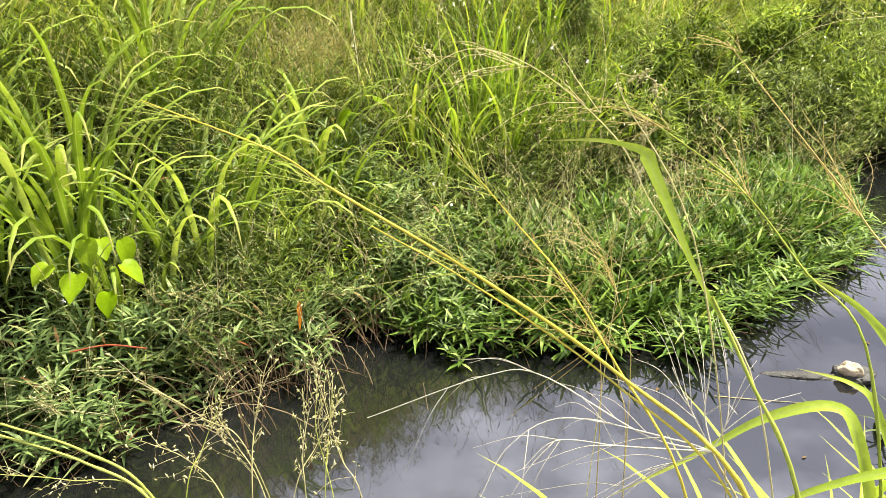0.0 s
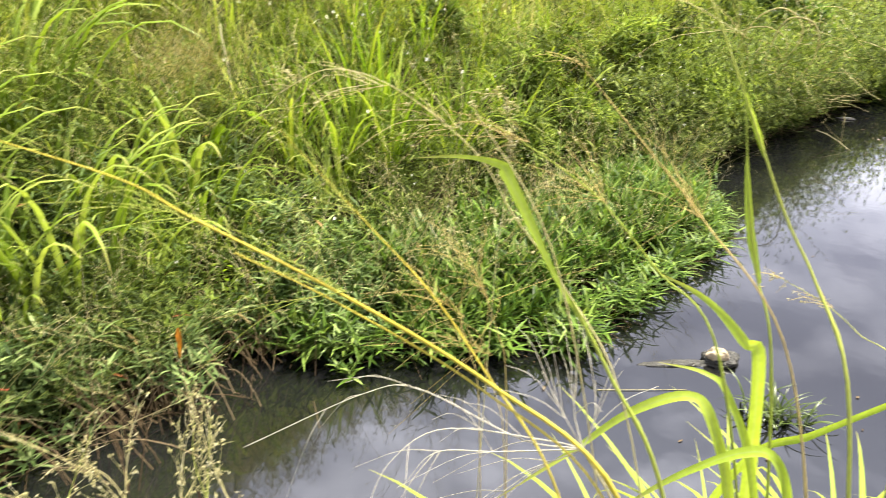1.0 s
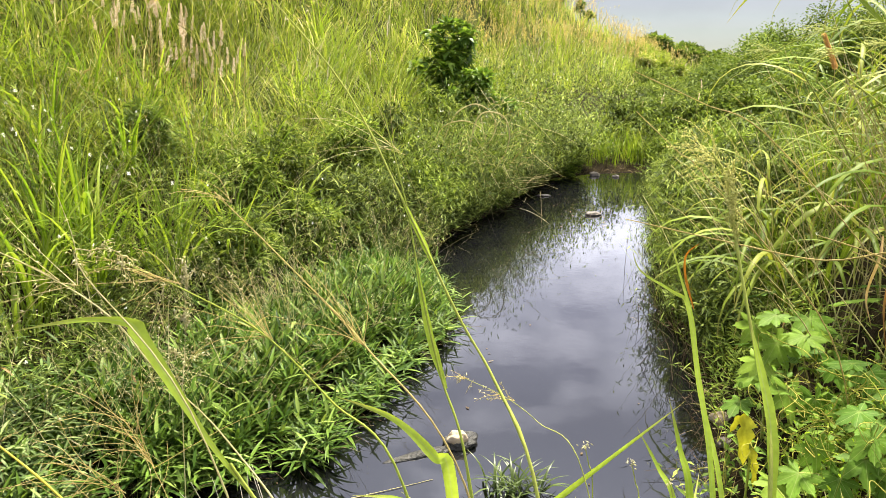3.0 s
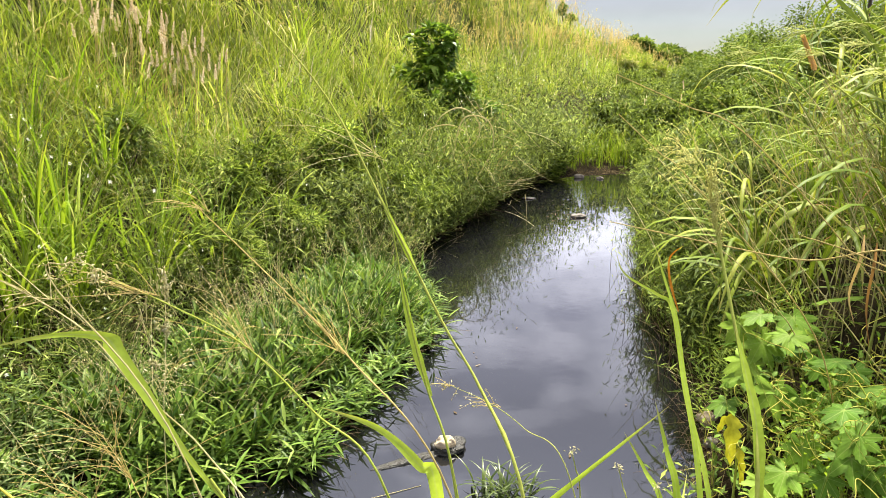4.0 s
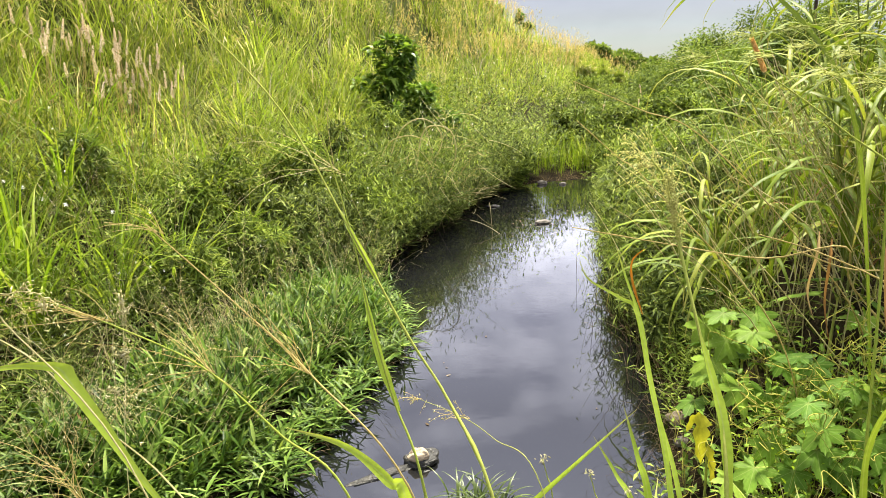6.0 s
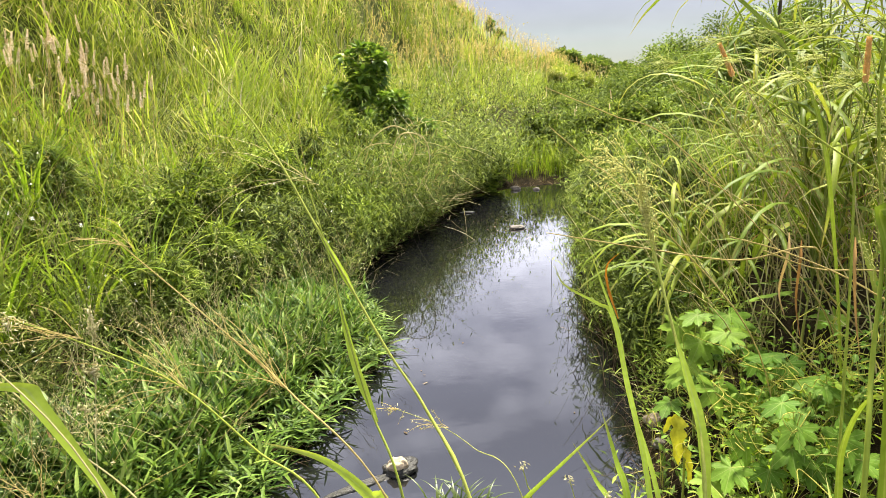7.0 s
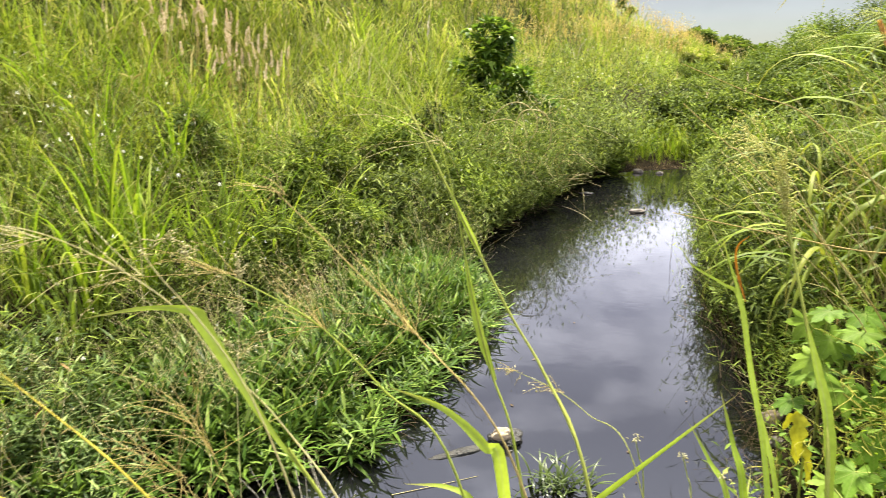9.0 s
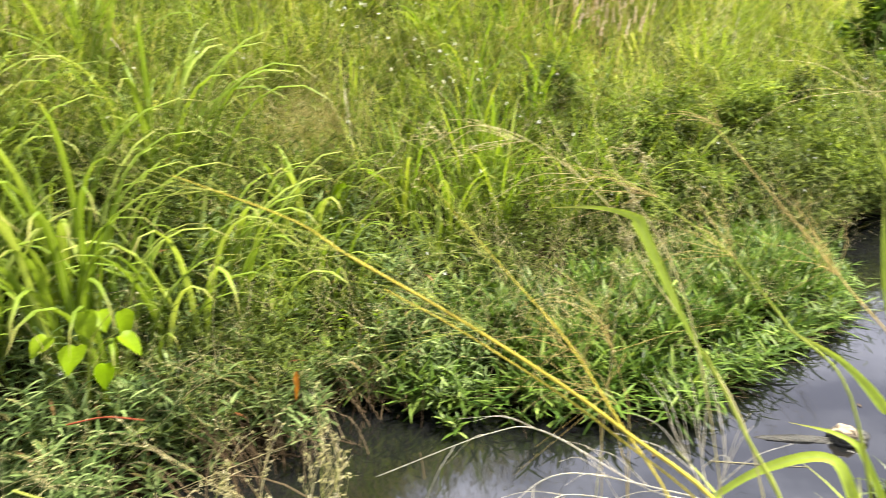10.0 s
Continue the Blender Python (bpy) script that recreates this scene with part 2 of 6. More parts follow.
M_REED = leaf_mat("reed_blade", [(0.0, (0.14, 0.215, 0.028)), (0.6, (0.26, 0.345, 0.045)), (1.0, (0.46, 0.49, 0.09))], 0.45, 0.34, 0.75, 2.0, tip=(0.52, 0.42, 0.18), rib=(0.36, 0.42, 0.12), per_object=True, gloss=0.12, blue=1.15)
M_WETGRASS = leaf_mat("wet_blade", [(0.0, (0.045, 0.075, 0.016)), (1.0, (0.13, 0.18, 0.035))], 0.35, 0.2, 0.8, 5.0, rib=(0.12, 0.16, 0.04), per_object=True, gloss=0.3)
M_NEAR = leaf_mat("near_blade", [(0.0, (0.36, 0.48, 0.075)), (1.0, (0.46, 0.57, 0.11))], 0.4, 0.5, 0.9, 3.0, tip=(0.50, 0.46, 0.18), rib=(0.56, 0.66, 0.27), per_object=True, blue=1.0)
M_CULM = leaf_mat("culm", [(0.0, (0.25, 0.31, 0.05)), (1.0, (0.42, 0.44, 0.12))], 0.5, 0.1, 0.85, 4.0, per_object=True, blue=1.0)
M_REEDCULM = leaf_mat("reed_culm", [(0.0, (0.13, 0.17, 0.035)), (1.0, (0.26, 0.28, 0.08))], 0.5, 0.1, 0.8, 5.0, per_object=True, blue=1.0)
M_GOLD = leaf_mat("golden_culm", [(0.0, (0.42, 0.36, 0.06)), (1.0, (0.52, 0.43, 0.09))], 0.5, 0.1, 0.75, 6.0, blue=1.0)
M_BROWN = leaf_mat("tan_culm", [(0.0, (0.38, 0.29, 0.10)), (1.0, (0.54, 0.43, 0.19))], 0.6, 0.1, 0.8, 5.0, blue=1.0)
M_STRAW = leaf_mat("straw", [(0.0, (0.34, 0.29, 0.12)), (0.6, (0.52, 0.46, 0.24)), (1.0, (0.66, 0.60, 0.37))], 0.7, 0.2, 0.8, blue=1.0)
M_DEAD = leaf_mat("dead_stem", [(0.0, (0.08, 0.055, 0.03)), (0.7, (0.18, 0.13, 0.075)), (1.0, (0.32, 0.25, 0.15))], 0.8, 0.15, 0.7, blue=1.0)
M_PLUME = leaf_mat("plume", [(0.0, (0.42, 0.31, 0.14)), (0.6, (0.58, 0.45, 0.22)), (1.0, (0.70, 0.57, 0.33))], 0.8, 0.35, 0.8, blue=1.0)
M_SEED = leaf_mat("seed", [(0.0, (0.42, 0.40, 0.18)), (0.7, (0.60, 0.55, 0.32)), (1.0, (0.70, 0.66, 0.48))], 0.6, 0.3, 0.9, blue=1.0)
M_RIPE = leaf_mat("ripe_seed", [(0.0, (0.50, 0.50, 0.16)), (1.0, (0.68, 0.64, 0.28))], 0.6, 0.3, 0.9, blue=1.0)
M_BLEACHED = leaf_mat("bleached_branch", [(0.0, (0.50, 0.46, 0.37)), (1.0, (0.68, 0.64, 0.55))], 0.7, 0.2, 0.9, blue=1.0)
M_FLOWER = leaf_mat("white_petal", [(0.0, (0.70, 0.70, 0.66)), (1.0, (0.82, 0.82, 0.78))], 0.6, 0.3, 0.95, blue=1.0)
M_PINK = leaf_mat("faded_pink_spike", [(0.0, (0.60, 0.46, 0.40)), (0.6, (0.76, 0.63, 0.56)), (1.0, (0.85, 0.78, 0.70))], 0.75, 0.3, 0.85, blue=1.0)
M_ORANGE = leaf_mat("rust_leaf", [(0.0, (0.40, 0.15, 0.03)), (1.0, (0.50, 0.22, 0.05))], 0.6, 0.3, 0.85, 5.0, blue=1.0)
M_FOXTAIL = leaf_mat("foxtail_bristle", [(0.0, (0.66, 0.42, 0.18)), (1.0, (0.80, 0.57, 0.30))], 0.75, 0.3, 0.9, 9.0, blue=1.0)
M_DRYLEAF = leaf_mat("dry_leaf", [(0.0, (0.20, 0.10, 0.035)), (0.6, (0.33, 0.19, 0.07)), (1.0, (0.46, 0.33, 0.16))], 0.7, 0.25, 0.75, 7.0, per_object=True, blue=1.0)
M_DARKLEAF = leaf_mat("shrub_leaf", [(0.0, (0.080, 0.15, 0.024)), (0.6, (0.20, 0.33, 0.05)), (1.0, (0.40, 0.55, 0.10))], 0.42, 0.35, 0.8, gloss=0.16)
M_BUSH = leaf_mat("bush_leaf", [(0.0, (0.10, 0.155, 0.034)), (0.7, (0.20, 0.28, 0.056)), (1.0, (0.31, 0.39, 0.085))], 0.6, 0.32, 0.65, 0.5, gloss=0.06, tone=0.35)
M_LOBED = leaf_mat("lobed_leaf", [(0.0, (0.085, 0.165, 0.026)), (0.6, (0.155, 0.26, 0.042)), (1.0, (0.26, 0.36, 0.062))], 0.5, 0.30, 0.7, 9.0, rib=(0.40, 0.48, 0.16), per_object=True, gloss=0.08, blue=1.0)
M_YELLOWLEAF = leaf_mat("yellowed_leaf", [(0.0, (0.44, 0.43, 0.05)), (1.0, (0.54, 0.50, 0.08))], 0.5, 0.35, 0.6, 14.0, per_object=True, blue=1.0)
M_LIME = leaf_mat("lime_leaf", [(0.0, (0.26, 0.42, 0.02)), (1.0, (0.36, 0.50, 0.04))], 0.42, 0.42, 0.88, 8.0, per_object=True)
M_DODDER = leaf_mat("dodder_thread", [(0.0, (0.36, 0.37, 0.07)), (1.0, (0.50, 0.46, 0.12))], 0.5, 0.2, 0.85, 5.0, blue=1.0)
M_REDSTEM = leaf_mat("red_stem", [(0.0, (0.30, 0.06, 0.04)), (1.0, (0.36, 0.12, 0.06))], 0.5, 0.1, 0.85, 5.0, blue=1.0)

# ---------------------------------------------------------------- geometry helpers
rng = np.random.default_rng(11)
UP = np.array((0.0, 0.0, 1.0))


def unit(v):
    return v / np.maximum(np.linalg.norm(v, axis=-1, keepdims=True), 1e-9)


class Heap:
    """Gathers arrays of vertices and faces, and makes one mesh of them."""

    def __init__(self):
        self.v, self.f3, self.f4, self.al, self.ac, self.n = [], [], [], [], [], 0

    def add(self, verts, f3=None, f4=None, along=None, across=None):
        verts = np.asarray(verts, float).reshape(-1, 3)
        k = len(verts)
        self.v.append(verts)
        self.al.append(np.zeros(k) if along is None else np.asarray(along, float).ravel())
        self.ac.append(np.ones(k) if across is None else np.asarray(across, float).ravel())
        if f3 is not None and len(f3):
            self.f3.append(np.asarray(f3).reshape(-1, 3) + self.n)
        if f4 is not None and len(f4):
            self.f4.append(np.asarray(f4).reshape(-1, 4) + self.n)
        self.n += k

    def mesh(self, name, mat, smooth=True):
        v = np.concatenate(self.v)
        f3 = np.concatenate(self.f3) if self.f3 else np.zeros((0, 3), int)
        f4 = np.concatenate(self.f4) if self.f4 else np.zeros((0, 4), int)
        me = bpy.data.meshes.new(name)
        me.vertices.add(len(v))
        me.vertices.foreach_set("co", v.ravel().astype(np.float32))
        loops = np.concatenate([f3.ravel(), f4.ravel()]).astype(np.int32)
        me.loops.add(len(loops))
        me.loops.foreach_set("vertex_index", loops)
        sizes = np.concatenate([np.full(len(f3), 3), np.full(len(f4), 4)])
        me.polygons.add(len(sizes))
        me.polygons.foreach_set("loop_start", (np.cumsum(sizes) - sizes).astype(np.int32))
        me.polygons.foreach_set("use_smooth", np.full(len(sizes), smooth))
        for key, arr in (("along", self.al), ("across", self.ac)):
            at = me.attributes.new(key, "FLOAT", "POINT")
            at.data.foreach_set("value", np.concatenate(arr).astype(np.float32))
        me.update(calc_edges=True)
        me.materials.append(mat)
        return me


def blades(heap, base, height, yaw, lean, curl, width, segs=4, fold=0.0, bend=1.4, tone=None):
    """Grass blades: strips that leave the ground at the angle lean and bow over by curl (radians)."""
    n = len(base)
    s = np.linspace(0, 1, segs + 1)
    ang = lean[:, None] + curl[:, None] * s[None, :] ** bend
    step = height[:, None] / segs
    mid = (ang[:, 1:] + ang[:, :-1]) / 2
    out = np.concatenate([np.zeros((n, 1)), np.cumsum(np.sin(mid) * step, 1)], 1)
    rise = np.concatenate([np.zeros((n, 1)), np.cumsum(np.cos(mid) * step, 1)], 1)
    cy, sy = np.cos(yaw)[:, None], np.sin(yaw)[:, None]
    c = np.stack([base[:, 0, None] + out * cy, base[:, 1, None] + out * sy, base[:, 2, None] + rise], -1)
    side = np.stack([-np.sin(yaw), np.cos(yaw), np.zeros(n)], -1)[:, None, :]
    prof = np.clip(np.minimum(0.55 + 1.6 * s, 1.0) * (1 - s ** 3), 0.0, 1)
    w = (width[:, None] * prof[None, :] * 0.5)[..., None]
    if fold:
        nrm = np.stack([-np.cos(ang) * cy, -np.cos(ang) * sy, np.sin(ang)], -1)
        lft, rgt = c + side * w - nrm * w * fold, c - side * w - nrm * w * fold
        k = 3
        v = np.stack([lft, c, rgt], 2)
        acr = np.broadcast_to(np.array((-1.0, 0.0, 1.0)), (n, segs + 1, 3))
    else:
        k = 2
        v = np.stack([c + side * w, c - side * w], 2)
        acr = np.ones((n, segs + 1, 2)) * (1.0 if tone is None else tone[:, None, None])
    i0 = (np.arange(n) * (segs + 1) * k)[:, None]
    q = []
    for a in range(segs):
        for b in range(k - 1):
            p = a * k + b
            q.append(np.concatenate([i0 + p, i0 + p + 1, i0 + p + k + 1, i0 + p + k], 1))
    heap.add(v, f4=np.concatenate(q), along=np.broadcast_to(s[None, :, None], v.shape[:3]), across=acr)


def leaves(heap, o, d, L, w, droop=0.15, rich=True, fold=0.25, tone=None):
    """Pointed leaves from o towards d, folded along the midrib."""
    n = len(o)
    d = unit(d)
    side = unit(np.cross(d, UP) + 1e-4)
    nrm = np.cross(side, d)
    L, w = np.broadcast_to(L, n)[:, None], np.broadcast_to(w, n)[:, None]

    def at(s):
        return o + d * L * s - UP * droop * L * s * s
    if rich:
        a, b = at(0.3), at(0.66)
        lift = nrm * w * fold
        v = np.stack([o, a + side * w + lift, a, a - side * w + lift, b + side * w * 0.72 + lift, b, b - side * w * 0.72 + lift, at(1.0)], 1)
        i0 = (np.arange(n) * 8)[:, None]
        f3 = np.concatenate([i0 + np.array(t) for t in ((0, 2, 1), (0, 3, 2), (4, 5, 7), (5, 6, 7))])
        f4 = np.concatenate([i0 + np.array(t) for t in ((1, 2, 5, 4), (2, 3, 6, 5))])
        heap.add(v, f3, f4, np.broadcast_to((0, .3, .3, .3, .66, .66, .66, 1), (n, 8)), np.broadcast_to((0, 1, 0, -1, 1, 0, -1, 0), (n, 8)) if tone is None else np.repeat(tone, 8))
    else:
        a = at(0.42)
        v = np.stack([o, a + side * w + nrm * w * fold, at(1.0), a - side * w + nrm * w * fold], 1)
        i0 = (np.arange(n) * 4)[:, None]
        heap.add(v, np.concatenate([i0 + np.array((0, 2, 1)), i0 + np.array((0, 3, 2))]), None, np.broadcast_to((0, .4, 1, .4), (n, 4)), None if tone is None else np.repeat(tone, 4))


def ribbons(heap, a, b, r, sag=0.0, segs=3):
    """Thin three-sided stems from a to b."""
    n = len(a)
    s = np.linspace(0, 1, segs + 1)[None, :, None]
    c = a[:, None, :] * (1 - s) + b[:, None, :] * s
    c = c + UP * (np.broadcast_to(sag, n)[:, None, None] * 4 * s * (1 - s))
    d = unit(b - a)
    e1 = unit(np.cross(d, np.array((0.31, 0.52, 0.79))))
    e2 = np.cross(d, e1)
    rr = np.broadcast_to(r, n)[:, None, None] * (1 - 0.6 * s)
    rings = [c + rr * (math.cos(k) * e1 + math.sin(k) * e2)[:, None, :] for k in (0.3, 2.394, 4.489)]
    v = np.stack(rings, 2)
    i0 = (np.arange(n) * (segs + 1) * 3)[:, None]
    q = []
    for j in range(segs):
        for k in range(3):
            p0, p1 = j * 3 + k, j * 3 + (k + 1) % 3
            q.append(np.concatenate([i0 + p0, i0 + p1, i0 + p1 + 3, i0 + p0 + 3], 1))
    heap.add(v, f4=np.concatenate(q), across=np.full(v.shape[:3], 0.35))


def plants(leaf_heap, stem_heap, base, height, k_leaves, L, w, lean=0.35, rise=0.75, droop=0.25, rich=True, stem_r=0.002, tuft=1.0, toward=None, tone=None):
    """Leafy stems: leaves in a spiral up each bowed stem."""
    n = len(base)
    yaw = rng.uniform(0, 2 * math.pi, n)
    ln = rng.uniform(0.0, lean, n)[:, None] * np.stack([np.cos(yaw), np.sin(yaw), np.zeros(n)], -1)
    if toward is not None:
        ln = ln * 0.4 + toward
    top = base + height[:, None] * (UP + ln)
    s = np.linspace(0.12, 1.0, k_leaves) ** tuft
    s = np.clip(s[None, :] + rng.uniform(-0.05, 0.05, (n, k_leaves)), 0, 1)
    az = yaw[:, None] + np.arange(k_leaves)[None, :] * 2.4 + rng.uniform(-0.4, 0.4, (n, k_leaves))
    el = rise * (0.35 + 0.9 * s) + rng.normal(0, 0.22, s.shape)
    o = base[:, None, :] + height[:, None, None] * (UP * s[..., None] + ln[:, None, :] * (s ** 2)[..., None])
    d = np.stack([np.cos(az) * np.cos(el), np.sin(az) * np.cos(el), np.sin(el)], -1)
    size = rng.uniform(0.7, 1.15, s.shape) * (1.15 - 0.45 * s)
    leaves(leaf_heap, o.reshape(-1, 3), d.reshape(-1, 3), (L * size).ravel(), (w * size).ravel(), droop, rich, tone=None if tone is None else np.repeat(tone, k_leaves))
    if stem_heap is not None:
        ribbons(stem_heap, base, top, stem_r, 0.0, 2)


def stuff(name, heap, mat, label, category):
    return tagged(new(name, heap.mesh(name, mat)), label, category, "", "stuff")


def part(name, data, parent, label="", m=None):
    ob = new(name, data)
    ob.parent = parent
    if m is not None:
        ob.matrix_basis = m
    return tagged(ob, label) if label else ob


def thing(name, label, category, at=(0, 0, 0), group="", m=None):
    ob = new(name)
    ob.empty_display_size = 0.05
    ob.matrix_basis = m if m is not None else Matrix.Translation(at)
    return tagged(ob, label, category, group)


# ---------------------------------------------------------------- the lie of the land
LEFT_EDGE = [(-36.0, -22.0), (-6.5, -2.6), (-4.2, -0.5), (-2.9, 0.6), (-2.5, 1.2), (-2.45, 1.75), (-2.15, 2.0), (-2.4, 2.45), (-1.8, 2.72), (-1.25, 3.0), (-0.78, 3.25),
             (-0.55, 4.0), (-0.30, 4.7), (-0.14, 5.15), (-0.32, 6.0), (-0.60, 7.1), (-0.46, 7.6), (-0.36, 8.0), (-0.02, 8.5), (0.08, 9.0), (0.44, 9.5), (0.46, 10.1), (0.86, 10.8), (1.02, 11.5), (1.42, 12.3), (2.3, 13.0), (3.4, 13.3), (6.0, 14.2)]
RIGHT_EDGE = [(-35.0, -24.5), (-5.0, -3.8), (-3.0, -1.4), (-1.7, 0.0), (-0.9, 0.95), (-0.2, 1.5), (0.5, 2.0), (1.1, 3.0), (1.42, 4.1), (1.75, 5.5), (2.0, 7.0), (2.45, 9.1),
              (2.9, 11.4), (3.5, 12.1), (6.3, 12.9)]
FOOT_LEFT = [(-37.0, -20.8), (-7.4, -2.0), (-4.6, -0.2), (-3.1, 0.9), (-2.75, 1.7), (-2.6, 2.5), (-2.2, 3.3), (-1.75, 4.2), (-1.3, 5.3), (-1.0, 6.3), (-0.6, 7.3),
             (0.0, 8.7), (0.8, 11.0), (1.4, 12.7), (3.2, 18.7), (9.5, 36.0), (22.0, 55.0), (60.0, 90.0), (300.0, 280.0)]
FOOT_RIGHT = [(-35.0, -25.6), (-5.3, -4.4), (-3.1, -1.6), (-1.75, -0.1), (-0.95, 0.85), (-0.2, 1.4), (0.55, 1.9), (1.2, 2.95), (1.52, 4.1), (1.85, 5.5), (2.1, 7.0),
              (2.55, 9.1), (3.2, 12.0), (5.2, 18.5), (12.0, 35.0), (27.0, 54.0), (66.0, 88.0), (306.0, 275.0)]


def line_distance(x, y, line):
    """Distance to an open line, positive on its left."""
    best = np.full(x.shape, 1e9)
    sign = np.ones(x.shape)
    for (x0, y0), (x1, y1) in zip(line[:-1], line[1:]):
        dx, dy = x1 - x0, y1 - y0
        k = np.clip(((x - x0) * dx + (y - y0) * dy) / (dx * dx + dy * dy), 0, 1)
        d = np.hypot(x - x0 - k * dx, y - y0 - k * dy)
        near = d < best
        cr = dx * (y - y0) - dy * (x - x0)
        sign = np.where(near, np.where(cr >= 0, 1.0, -1.0), sign)
        best = np.where(near, d, best)
    return best * sign


def water_distance(x, y):
    """Distance to the creek's edge, negative on the water."""
    poly = LEFT_EDGE + RIGHT_EDGE[::-1]
    inside = np.zeros(x.shape, bool)
    best = np.full(x.shape, 1e9)
    for (x0, y0), (x1, y1) in zip(poly, poly[1:] + poly[:1]):
        dx, dy = x1 - x0, y1 - y0
        k = np.clip(((x - x0) * dx + (y - y0) * dy) / (dx * dx + dy * dy), 0, 1)
        best = np.minimum(best, np.hypot(x - x0 - k * dx, y - y0 - k * dy))
        if y0 != y1:
            inside ^= ((y0 > y) != (y1 > y)) & (x < dx * (y - y0) / dy + x0)
    return np.where(inside, -best, best)


def wobble(x, y):
    return (np.sin(x * 1.7 + 0.6 * y) * np.cos(y * 1.3 - 0.4 * x) + 0.5 * np.sin(3.9 * x + 1.0) * np.sin(4.3 * y + 0.7 * x)) / 1.5


def height(x, y):
    x, y = np.asarray(x, float), np.asarray(y, float)
    dl, dr, dw = line_distance(x, y, FOOT_LEFT), -line_distance(x, y, FOOT_RIGHT), water_distance(x, y)
    low = np.interp(dw, [-0.6, 0.0, 0.25, 1.0], [-0.4, -0.02, 0.05, 0.09]) + 0.008 * np.maximum(y - 13.5, 0)
    hl = np.interp(dl, [0, 0.5, 1.5, 3.0, 4.2, 6.5, 8.0, 40, 400], [0, 0.30, 0.75, 1.55, 2.7, 5.7, 6.3, 7.0, 9.0])
    hr = np.interp(dr, [0, 0.4, 1.0, 2.5, 5.0, 10, 40, 400], [0, 0.25, 0.40, 0.5, 0.95, 1.6, 2.0, 3.0])
    hl = hl * np.interp(y, [18, 26, 38, 48, 56], [1.0, 1.15, 0.85, 0.40, 0.0])
    hl = hl * (1 + 0.5 * np.clip((dl - 0.6) / 0.8, 0, 1) * np.clip((3.8 - y) / 1.5, 0, 1))
    hr = hr + 0.36 * np.clip((dr - 0.62) / 0.16, 0, 1) * np.clip((y - 2.3) / 0.4, 0, 1) * np.clip((8.0 - y) / 2.0, 0, 1)
    d = np.maximum(dl, dr)
    return low + hl + hr + 0.05 * wobble(x, y) * np.clip(d, 0, 1) + 0.35 * wobble(x * 0.3, y * 0.3) * np.clip((d - 3) / 4, 0, 1)


def ground_points(x, y, sink=0.02):
    return np.stack([x, y, height(x, y) - sink], -1)


def make_ground():
    gx = np.concatenate([-np.geomspace(700, 9.4, 26), np.arange(-9, 9.01, 0.12), np.geomspace(9.4, 700, 26)])
    gy = np.concatenate([-np.geomspace(500, 4.4, 18), np.arange(-4, 17.01, 0.12), np.geomspace(17.4, 900, 34)])
    X, Y = np.meshgrid(gx, gy)
    Z = height(X, Y)
    nx, ny = len(gx), len(gy)
    i = (np.arange(ny - 1)[:, None] * nx + np.arange(nx - 1)[None, :]).ravel()
    h = Heap()
    litter = np.clip((np.maximum(line_distance(X, Y, FOOT_LEFT), -line_distance(X, Y, FOOT_RIGHT) - 3.0) - 1.6 + 0.8 * wobble(X, Y)) / 1.8, 0, 1)
    h.add(np.stack([X, Y, Z], -1), f4=np.stack([i, i + 1, i + nx + 1, i + nx], -1), along=litter)
    tagged(new("ground", h.mesh("ground", M_SOIL)), "dark damp soil of the creek banks under the weeds", "ground", "", "structure")


def make_water():
    bm = bmesh.new()
    bmesh.ops.create_grid(bm, x_segments=24, y_segments=24, size=1)
    bmesh.ops.transform(bm, matrix=Matrix.Translation((-15.0, -5.5, 0)) @ Matrix.Diagonal((22.5, 21.0, 1, 1)), verts=bm.verts)
    me = bpy.data.meshes.new("water")
    bm.to_mesh(me)
    bm.free()
    me.materials.append(M_WATER)
    tagged(new("water", me), "still dark grey creek water mirroring the clouds", "water", "", "structure")


make_ground()
make_water()

# ---------------------------------------------------------------- uncountable growth


def scatter(n, x0, x1, y0, y1):
    return rng.uniform(x0, x1, n), rng.uniform(y0, y1, n)


def scatter_far(n, r0, r1, a0, a1):
    """Points round the place, thinning with distance."""
    r = r0 * (r1 / r0) ** rng.uniform(0, 1, n)
    a = np.radians(rng.uniform(a0, a1, n))
    return r * np.sin(a), r * np.cos(a), r


def tones(n):
    """How light each plant is, 0 to 1."""
    return np.clip(rng.normal(0.5, 0.27, n), 0, 1)


